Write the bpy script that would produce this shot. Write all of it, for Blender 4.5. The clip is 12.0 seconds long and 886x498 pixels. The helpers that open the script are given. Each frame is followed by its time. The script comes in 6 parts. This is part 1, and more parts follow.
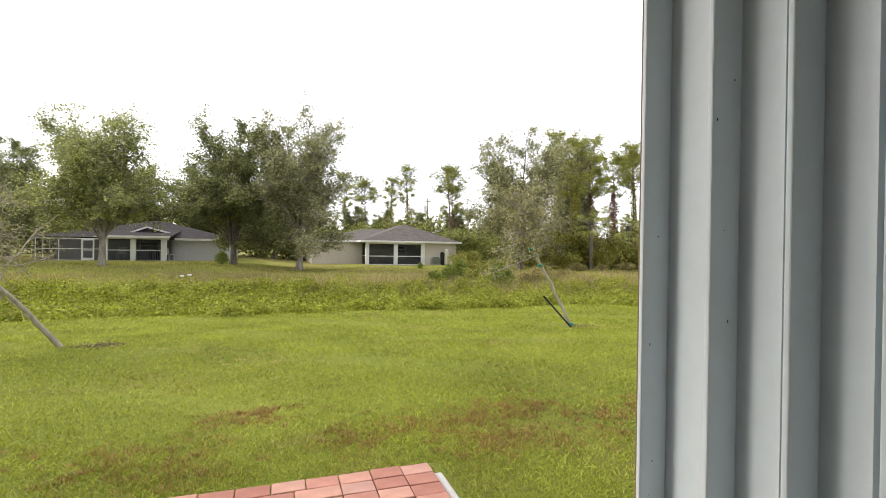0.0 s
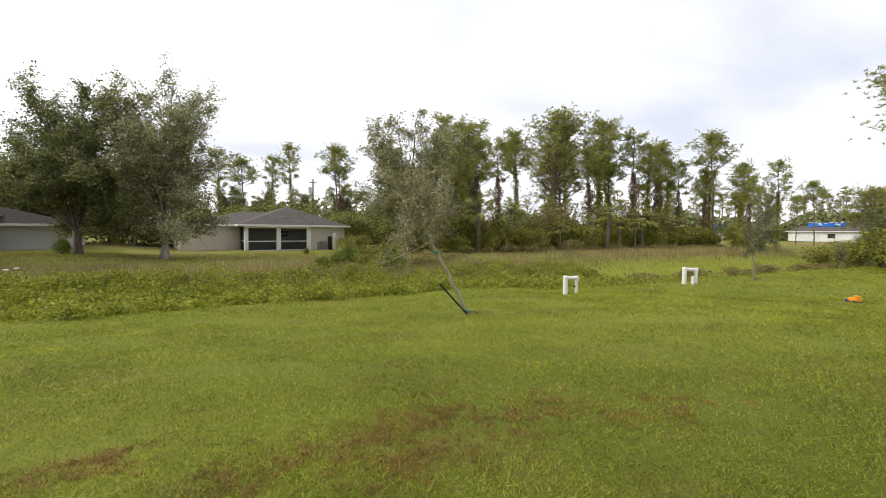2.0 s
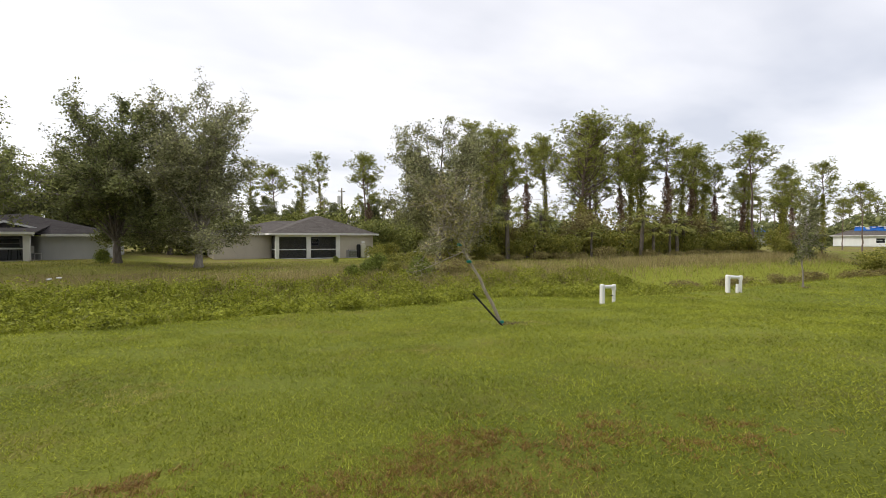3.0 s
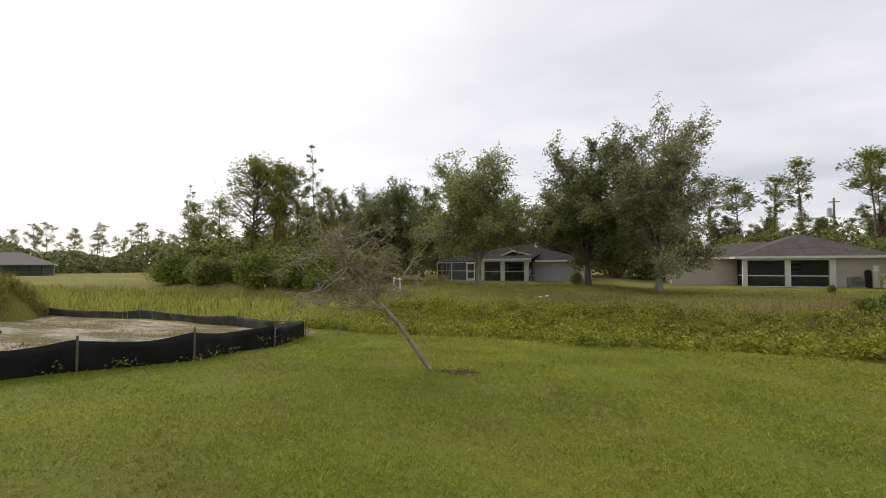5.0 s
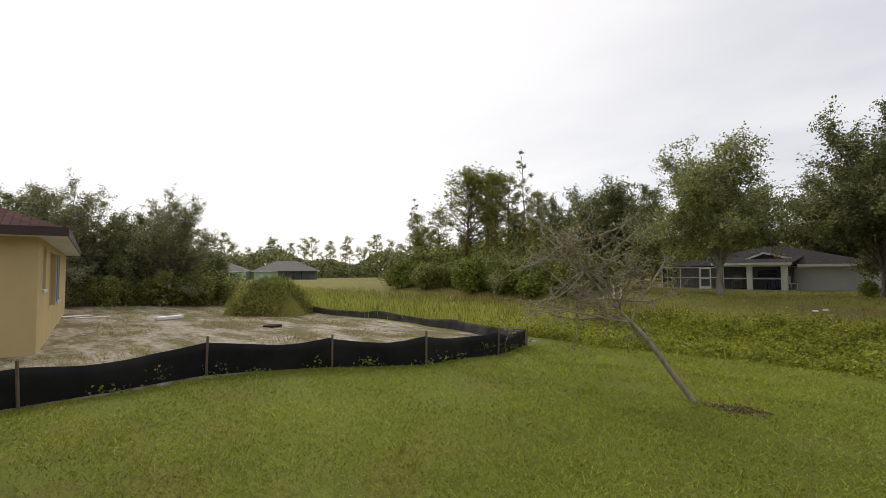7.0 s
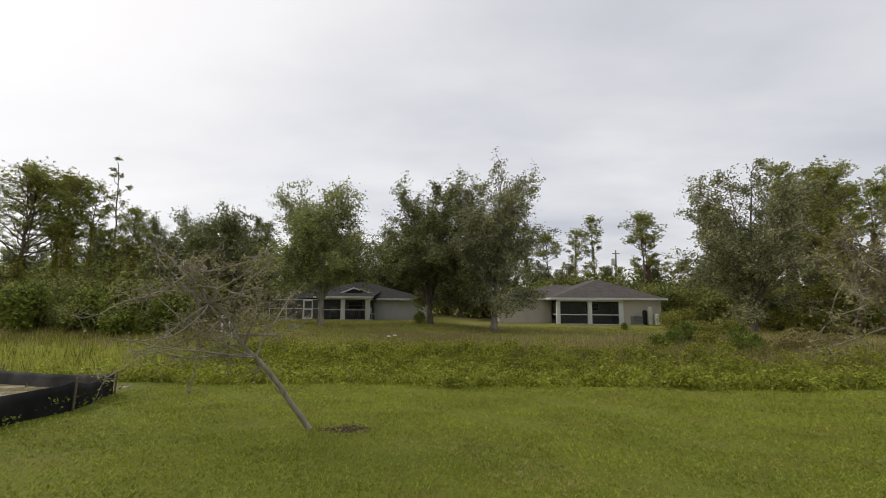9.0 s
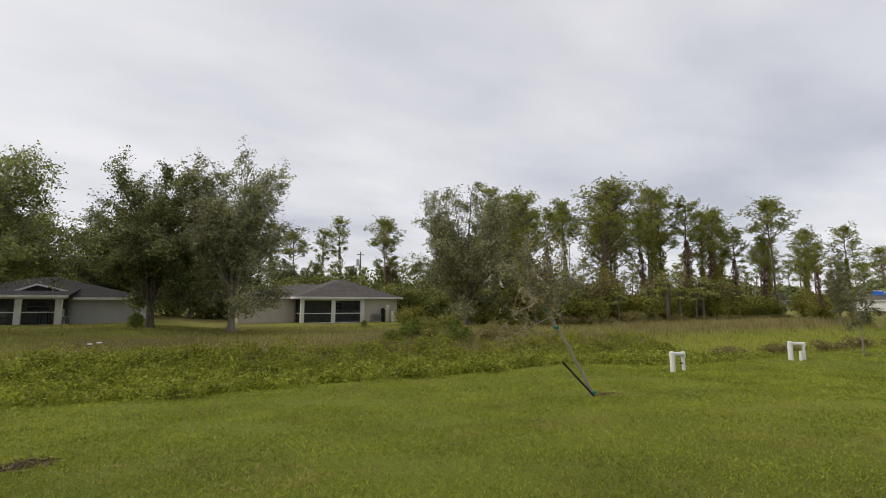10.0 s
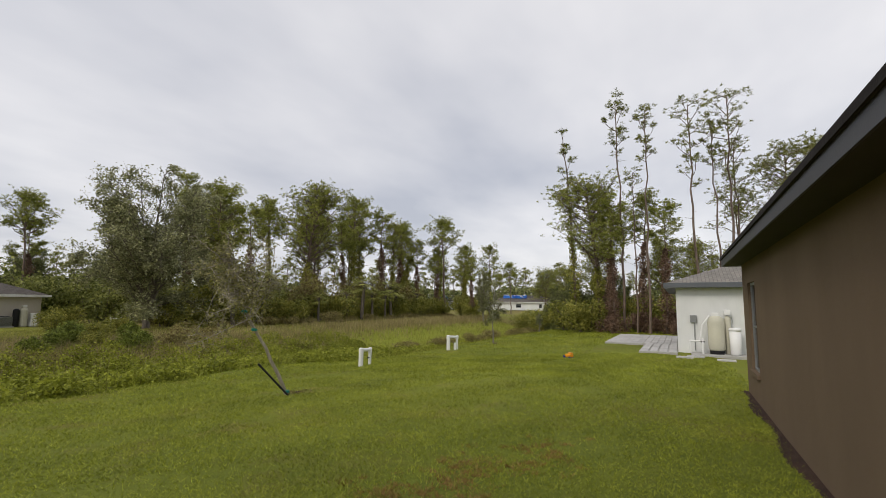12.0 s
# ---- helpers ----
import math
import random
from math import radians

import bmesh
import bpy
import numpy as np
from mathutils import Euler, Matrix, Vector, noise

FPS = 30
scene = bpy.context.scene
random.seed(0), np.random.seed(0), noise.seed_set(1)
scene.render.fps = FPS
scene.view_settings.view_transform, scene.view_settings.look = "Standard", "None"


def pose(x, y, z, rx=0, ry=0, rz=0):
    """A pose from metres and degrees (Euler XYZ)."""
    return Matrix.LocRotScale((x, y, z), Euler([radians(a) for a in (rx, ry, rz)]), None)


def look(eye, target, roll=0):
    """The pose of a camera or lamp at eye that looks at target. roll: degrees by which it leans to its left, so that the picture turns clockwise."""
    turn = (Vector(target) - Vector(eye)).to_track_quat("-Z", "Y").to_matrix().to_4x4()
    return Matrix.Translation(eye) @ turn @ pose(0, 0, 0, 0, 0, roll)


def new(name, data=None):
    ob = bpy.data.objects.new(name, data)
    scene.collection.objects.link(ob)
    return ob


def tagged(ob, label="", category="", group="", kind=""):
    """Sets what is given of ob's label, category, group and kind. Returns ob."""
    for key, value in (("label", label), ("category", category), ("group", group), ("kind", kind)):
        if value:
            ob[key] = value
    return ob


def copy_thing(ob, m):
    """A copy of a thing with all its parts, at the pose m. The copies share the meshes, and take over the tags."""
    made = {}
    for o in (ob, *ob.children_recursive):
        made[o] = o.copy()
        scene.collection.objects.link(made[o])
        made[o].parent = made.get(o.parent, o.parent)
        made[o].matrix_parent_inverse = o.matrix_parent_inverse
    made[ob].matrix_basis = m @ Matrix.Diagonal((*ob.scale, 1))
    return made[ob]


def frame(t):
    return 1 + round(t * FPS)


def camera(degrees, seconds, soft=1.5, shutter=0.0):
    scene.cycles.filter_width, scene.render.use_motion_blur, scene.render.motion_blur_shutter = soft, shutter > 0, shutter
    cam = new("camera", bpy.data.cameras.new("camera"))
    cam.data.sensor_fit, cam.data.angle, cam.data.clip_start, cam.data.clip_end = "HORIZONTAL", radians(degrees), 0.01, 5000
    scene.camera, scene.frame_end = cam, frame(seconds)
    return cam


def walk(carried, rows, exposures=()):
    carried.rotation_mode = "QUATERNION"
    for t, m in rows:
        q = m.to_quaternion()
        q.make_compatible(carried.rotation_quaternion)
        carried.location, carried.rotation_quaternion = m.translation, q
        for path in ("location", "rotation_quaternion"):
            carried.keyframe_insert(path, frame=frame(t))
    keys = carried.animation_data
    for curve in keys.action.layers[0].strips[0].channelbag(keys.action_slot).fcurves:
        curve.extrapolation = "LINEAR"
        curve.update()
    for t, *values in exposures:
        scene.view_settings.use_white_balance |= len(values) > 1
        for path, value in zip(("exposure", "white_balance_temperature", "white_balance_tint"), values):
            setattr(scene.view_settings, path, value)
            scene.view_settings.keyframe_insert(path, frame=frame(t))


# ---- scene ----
cam = camera(86.3, 12.0, soft=0.8)
# the clip's camera starts bright and settles
EXPOSURES = [(t, stops, 6700, 11) for t, stops in ((0.0, 1.3), (0.5, 1.2), (1.0, 1.0), (1.5, 0.8), (2.5, 0.6), (4.5, 0.22), (6.5, 0.08), (8.5, 0.02), (10.5, 0.06), (12.0, 0.04))]
PATH = [
    (0, (0.590, -0.740, 1.718), (1.240, 1.152, 1.712), 0.89),
    (0.5, (0.610, -0.520, 1.753), (1.292, 1.360, 1.733), 0.61),
    (1, (0.681, -0.370, 1.785), (1.502, 1.453, 1.735), 0.43),
    (1.5, (0.712, -0.280, 1.814), (1.681, 1.468, 1.741), 0.55),
    (2, (0.698, -0.150, 1.837), (1.771, 1.536, 1.761), 0.46),
    (2.5, (0.732, -0.031, 1.859), (1.819, 1.647, 1.796), 0.43),
    (2.7, (0.755, 0.065, 1.861), (1.832, 1.749, 1.802), 0.32),
    (4.3, (0.615, 0.908, 1.822), (0.386, 2.894, 1.853), 0.01),
    (4.5, (0.567, 1.013, 1.812), (0.180, 2.975, 1.857), -0.03),
    (5, (0.502, 1.177, 1.807), (-0.249, 3.029, 1.871), -0.27),
    (5.5, (0.385, 1.357, 1.798), (-0.726, 3.019, 1.869), -0.05),
    (6, (0.179, 1.506, 1.792), (-1.171, 2.980, 1.868), -0.16),
    (6.5, (-0.052, 1.610, 1.790), (-1.505, 2.983, 1.869), -0.30),
    (6.7, (-0.212, 1.658, 1.789), (-1.676, 3.019, 1.870), -0.18),
    (8.3, (-0.792, 1.920, 1.826), (-1.669, 3.704, 2.048), -0.93),
    (8.5, (-0.784, 1.829, 1.832), (-1.435, 3.708, 2.050), -0.32),
    (9, (-0.765, 1.613, 1.849), (-0.810, 3.601, 2.071), 0.41),
    (9.5, (-0.758, 1.418, 1.867), (-0.239, 3.337, 2.088), -0.05),
    (10, (-0.779, 1.347, 1.892), (0.177, 3.090, 2.113), 0.16),
    (10.5, (-0.847, 1.301, 1.916), (0.433, 2.821, 2.137), 0.21),
    (11, (-0.930, 1.225, 1.928), (0.568, 2.530, 2.153), 0.38),
    (11.5, (-0.988, 1.148, 1.933), (0.693, 2.206, 2.166), 0.12),
    (12, (-1.035, 1.071, 1.936), (0.744, 1.957, 2.164), 0.54),
]
walk(cam, [(t, look(eye, target, roll)) for t, eye, target, roll in PATH], EXPOSURES)

# ---- world, sun ----
world = bpy.data.worlds.new("sky")
scene.world = world
world.use_nodes = True
wn, wl = world.node_tree.nodes, world.node_tree.links
wn.clear()


def wnode(kind, **sets):
    n = wn.new(kind)
    for k, v in sets.items():
        n.inputs[k.replace("_", " ")].default_value = v
    return n


def wmath(op, a, b=None):
    n = wn.new("ShaderNodeMath")
    n.operation = op
    for i, v in enumerate((a, b)):
        if v is None:
            continue
        if isinstance(v, (int, float)):
            n.inputs[i].default_value = v
        else:
            wl.new(v, n.inputs[i])
    return n.outputs[0]


SUN_YAW, SUN_ELEV = 69.0, 38.0          # degrees left of +y, above the horizon
sun_dir = Vector((-math.sin(radians(SUN_YAW)) * math.cos(radians(SUN_ELEV)), math.cos(radians(SUN_YAW)) * math.cos(radians(SUN_ELEV)), math.sin(radians(SUN_ELEV))))
sky = wn.new("ShaderNodeTexSky")
sky.sky_type = "NISHITA"
sky.sun_disc = False
sky.sun_elevation = radians(SUN_ELEV)
sky.sun_rotation = radians(-SUN_YAW)
coord = wn.new("ShaderNodeTexCoord")
sep = wn.new("ShaderNodeSeparateXYZ")
wl.new(coord.outputs["Generated"], sep.inputs[0])
high = wmath("ADD", wmath("MAXIMUM", sep.outputs["Z"], 0.0), 0.16)
flat = wn.new("ShaderNodeCombineXYZ")
wl.new(wmath("DIVIDE", sep.outputs["X"], high), flat.inputs["X"])
wl.new(wmath("MULTIPLY", wmath("DIVIDE", sep.outputs["Y"], high), 1.5), flat.inputs["Y"])
flat.inputs["Z"].default_value = 3.7
cloud = wn.new("ShaderNodeTexNoise")
cloud.inputs["Scale"].default_value, cloud.inputs["Detail"].default_value, cloud.inputs["Roughness"].default_value = 0.62, 5.0, 0.5
wl.new(flat.outputs[0], cloud.inputs["Vector"])
ramp = wn.new("ShaderNodeValToRGB")
ramp.color_ramp.elements[0].position, ramp.color_ramp.elements[0].color = 0.30, (0.52, 0.55, 0.63, 1)
ramp.color_ramp.elements[1].position, ramp.color_ramp.elements[1].color = 0.68, (0.92, 0.925, 0.955, 1)
wl.new(cloud.outputs[0], ramp.inputs[0])
# the veiled sun brightens the clouds round it
dot = wn.new("ShaderNodeVectorMath")
dot.operation = "DOT_PRODUCT"
wl.new(coord.outputs["Generated"], dot.inputs[0])
dot.inputs[1].default_value = sun_dir
glow = wmath("POWER", wmath("MAXIMUM", wmath("ADD", wmath("MULTIPLY", dot.outputs["Value"], 0.5), 0.5), 0.0), 6.0)
mixer = wn.new("ShaderNodeMix")
mixer.data_type = "RGBA"
wl.new(wmath("MINIMUM", wmath("MULTIPLY", glow, 1.0), 1.0), mixer.inputs[0])
wl.new(ramp.outputs[0], mixer.inputs[6])
mixer.inputs[7].default_value = (1.16, 1.15, 1.14, 1)
over = wn.new("ShaderNodeBackground")
over.inputs["Strength"].default_value = 1.0
wl.new(mixer.outputs[2], over.inputs["Color"])
clear = wn.new("ShaderNodeBackground")
clear.inputs["Strength"].default_value = 0.1
wl.new(sky.outputs[0], clear.inputs["Color"])
both = wn.new("ShaderNodeMixShader")
both.inputs[0].default_value = 0.86
wl.new(clear.outputs[0], both.inputs[1])
wl.new(over.outputs[0], both.inputs[2])
wout = wn.new("ShaderNodeOutputWorld")
wl.new(both.outputs[0], wout.inputs["Surface"])

sun = new("sun", bpy.data.lights.new("sun", "SUN"))
sun.data.energy, sun.data.angle, sun.data.color = 1.1, radians(14), (1.0, 0.95, 0.87)
sun.matrix_world = look(sun_dir * 50, (0, 0, 0))


# ---- materials ----
class Mat:
    """A node material with a principled surface and small builders."""

    def __init__(self, name, rough=0.8, metal=0.0, spec=0.3):
        self.m = bpy.data.materials.new(name)
        self.m.use_nodes = True
        self.t = self.m.node_tree
        self.n, self.l = self.t.nodes, self.t.links
        self.b = self.n["Principled BSDF"]
        self.b.inputs["Roughness"].default_value = rough
        self.b.inputs["Metallic"].default_value = metal
        self.b.inputs["Specular IOR Level"].default_value = spec
        self.tc = self.n.new("ShaderNodeTexCoord")

    def noise(self, scale, detail=3.0, rough=0.55, stretch=None, seed=0.0):
        v = self.n.new("ShaderNodeMapping")
        v.inputs["Location"].default_value = (seed, seed * 1.7, seed * 0.3)
        if stretch:
            v.inputs["Scale"].default_value = stretch
        self.l.new(self.tc.outputs["Object"], v.inputs[0])
        t = self.n.new("ShaderNodeTexNoise")
        t.inputs["Scale"].default_value, t.inputs["Detail"].default_value, t.inputs["Roughness"].default_value = scale, detail, rough
        self.l.new(v.outputs[0], t.inputs["Vector"])
        return t.outputs[0]

    def ramp(self, fac, *stops):
        r = self.n.new("ShaderNodeValToRGB")
        while len(r.color_ramp.elements) < len(stops):
            r.color_ramp.elements.new(0.5)
        for e, (p, c) in zip(r.color_ramp.elements, stops):
            e.position, e.color = p, (*c, 1) if len(c) == 3 else c
        self.l.new(fac, r.inputs[0])
        return r.outputs[0]

    def mix(self, fac, a, b, mode="MIX"):
        x = self.n.new("ShaderNodeMix")
        x.data_type, x.blend_type = "RGBA", mode
        for i, v in ((0, fac), (6, a), (7, b)):
            if isinstance(v, (int, float)):
                x.inputs[i].default_value = v
            elif isinstance(v, tuple):
                x.inputs[i].default_value = (*v, 1)
            else:
                self.l.new(v, x.inputs[i])
        return x.outputs[2]

    def island(self):
        return self.n.new("ShaderNodeNewGeometry").outputs["Random Per Island"]

    def each(self):
        return self.n.new("ShaderNodeObjectInfo").outputs["Random"]

    def color(self, c):
        if isinstance(c, tuple):
            self.b.inputs["Base Color"].default_value = (*c, 1)
        else:
            self.l.new(c, self.b.inputs["Base Color"])
        return self

    def bump(self, height, strength=0.3, distance=0.02):
        k = self.n.new("ShaderNodeBump")
        k.inputs["Strength"].default_value, k.inputs["Distance"].default_value = strength, distance
        self.l.new(height, k.inputs["Height"])
        self.l.new(k.outputs[0], self.b.inputs["Normal"])
        return self

    def thin(self, amount, tint):
        """Light that comes through a leaf or a cloth."""
        tr = self.n.new("ShaderNodeBsdfTranslucent")
        if isinstance(tint, tuple):
            tr.inputs[0].default_value = (*tint, 1)
        else:
            self.l.new(tint, tr.inputs[0])
        mx = self.n.new("ShaderNodeMixShader")
        mx.inputs[0].default_value = amount
        self.l.new(self.b.outputs[0], mx.inputs[1])
        self.l.new(tr.outputs[0], mx.inputs[2])
        self.l.new(mx.outputs[0], self.n["Material Output"].inputs[0])
        return self


def plain(name, c, rough=0.7, metal=0.0, var=0.12, scale=6.0, bump=0.1, spec=0.3):
    """A painted or solid surface with slight grime and grain."""
    k = Mat(name, rough, metal, spec)
    dark = tuple(v * (1 - var * 1.6) for v in c)
    lite = tuple(min(1, v * (1 + var * 0.6)) for v in c)
    k.color(k.mix(0.3, k.ramp(k.noise(scale * 0.18, 4), (0.3, dark), (0.7, lite)), k.ramp(k.noise(scale * 5, 2), (0.3, dark), (0.7, lite))))
    return k.bump(k.noise(scale * 9, 3), bump, 0.01).m


def leafy(name, *cols, thin=0.38, rough=0.55):
    k = Mat(name, rough, 0, 0.25)
    cols = [tuple(v * (0.6 + 0.7 * i / (len(cols) - 1)) for v in c) for i, c in enumerate(cols)]
    stops = [(0.05 + 0.9 * i / (len(cols) - 1), c) for i, c in enumerate(cols)]
    c = k.mix(0.35, k.ramp(k.island(), *stops), k.ramp(k.noise(0.7, 2), (0.3, cols[0]), (0.7, cols[-1])))
    return k.color(c).thin(thin, c).m


def lawn_material():
    k = Mat("lawn_grass", 0.85, 0, 0.15)
    fine = k.ramp(k.noise(46, 4, 0.7), (0.28, (0.045, 0.05, 0.011)), (0.5, (0.165, 0.195, 0.025)), (0.75, (0.31, 0.335, 0.048)))
    tuft = k.ramp(k.noise(7, 3, 0.6, seed=5), (0.3, (0.09, 0.11, 0.015)), (0.7, (0.225, 0.245, 0.036)))
    c = k.mix(0.42, fine, tuft)
    worn = k.ramp(k.noise(0.75, 4, 0.6, seed=11), (0.53, (0, 0, 0)), (0.68, (1, 1, 1)))
    c = k.mix(k.mix(0.42, (0.0, 0.0, 0.0), worn), c, k.ramp(k.noise(24, 3, seed=3), (0.3, (0.11, 0.06, 0.025)), (0.7, (0.30, 0.235, 0.075))))
    broad = k.ramp(k.noise(0.16, 2, seed=23), (0.35, (0.82, 0.85, 0.8)), (0.65, (1.12, 1.1, 1.0)))
    c = k.mix(1.0, c, broad, "MULTIPLY")
    return k.color(c).bump(k.noise(60, 4, 0.7), 0.7, 0.03).m


def bank_material():
    k = Mat("rough_bank_grass", 0.9, 0, 0.1)
    fine = k.ramp(k.noise(16, 5, 0.7), (0.3, (0.125, 0.142, 0.024)), (0.7, (0.32, 0.33, 0.06)))
    brown = k.ramp(k.noise(13, 4, 0.7, seed=4), (0.3, (0.11, 0.085, 0.038)), (0.7, (0.30, 0.23, 0.10)))
    where = k.ramp(k.noise(0.22, 5, 0.65, stretch=(0.6, 1.6, 1), seed=9), (0.40, (0, 0, 0)), (0.58, (0.88, 0.88, 0.88)))
    return k.color(k.mix(where, fine, brown)).bump(k.noise(20, 4, 0.7), 0.8, 0.08).m


def marsh_material():
    k = Mat("marsh_ground", 0.9, 0, 0.1)
    c = k.ramp(k.noise(9, 5, 0.7), (0.3, (0.125, 0.145, 0.02)), (0.7, (0.34, 0.37, 0.052)))
    return k.color(c).bump(k.noise(14, 4), 0.8, 0.1).m


def sand_material():
    k = Mat("bare_sandy_soil", 0.95, 0, 0.1)
    soil = k.ramp(k.noise(5, 5, 0.7), (0.25, (0.18, 0.14, 0.095)), (0.5, (0.37, 0.32, 0.245)), (0.75, (0.60, 0.555, 0.475)))
    weed = k.ramp(k.noise(12, 4, 0.7, seed=2), (0.3, (0.07, 0.07, 0.02)), (0.7, (0.22, 0.185, 0.08)))
    where = k.ramp(k.noise(0.62, 6, 0.72, stretch=(0.6, 1.5, 1), seed=7), (0.42, (0, 0, 0)), (0.55, (0.92, 0.92, 0.92)))
    return k.color(k.mix(where, soil, weed)).bump(k.noise(18, 4), 0.6, 0.05).m


def stucco(name, c, scale=1.0):
    k = Mat(name, 0.9, 0, 0.15)
    d, l = tuple(v * 0.86 for v in c), tuple(min(1, v * 1.08) for v in c)
    streak = k.ramp(k.noise(1.1 * scale, 4, 0.6, stretch=(1, 1, 0.35)), (0.3, d), (0.7, l))
    grain = k.ramp(k.noise(55, 3, 0.7), (0.3, d), (0.7, l))
    return k.color(k.mix(0.35, streak, grain)).bump(k.noise(70, 4, 0.7), 0.45, 0.012).m


def shingle(name, a, b):
    k = Mat(name, 0.95, 0, 0.1)
    w = k.n.new("ShaderNodeTexBrick")
    k.l.new(k.tc.outputs["Object"], w.inputs["Vector"])
    w.inputs["Color1"].default_value, w.inputs["Color2"].default_value, w.inputs["Mortar"].default_value = (*a, 1), (*b, 1), (*(v * 0.5 for v in a), 1)
    w.inputs["Scale"].default_value, w.inputs["Mortar Size"].default_value = 1.0, 0.012
    w.inputs["Brick Width"].default_value, w.inputs["Row Height"].default_value = 0.33, 0.15
    c = k.mix(0.5, w.outputs["Color"], k.ramp(k.noise(3, 5, 0.7), (0.3, tuple(v * 0.75 for v in a)), (0.7, b)))
    return k.color(c).bump(k.noise(40, 3), 0.5, 0.01).m


def bark(name, a, b):
    k = Mat(name, 0.95, 0, 0.1)
    h = k.noise(9, 5, 0.7, stretch=(1, 1, 0.22))
    return k.color(k.ramp(h, (0.3, a), (0.7, b))).bump(h, 0.8, 0.03).m


def glass_dark(name, c=(0.02, 0.025, 0.03)):
    k = Mat(name, 0.06, 0, 0.6)
    return k.color(k.ramp(k.noise(0.8, 2), (0.3, tuple(v * 0.6 for v in c)), (0.7, c))).m


def screen_material(name, c, see):
    """Insect screen: a fine dark mesh through which the room behind still shows."""
    k = Mat(name, 0.8, 0, 0.1)
    k.color(k.ramp(k.noise(2, 3), (0.3, tuple(v * 0.8 for v in c)), (0.7, c)))
    tr = k.n.new("ShaderNodeBsdfTransparent")
    mx = k.n.new("ShaderNodeMixShader")
    mx.inputs[0].default_value = see
    k.l.new(k.b.outputs[0], mx.inputs[1])
    k.l.new(tr.outputs[0], mx.inputs[2])
    k.l.new(mx.outputs[0], k.n["Material Output"].inputs[0])
    return k.m


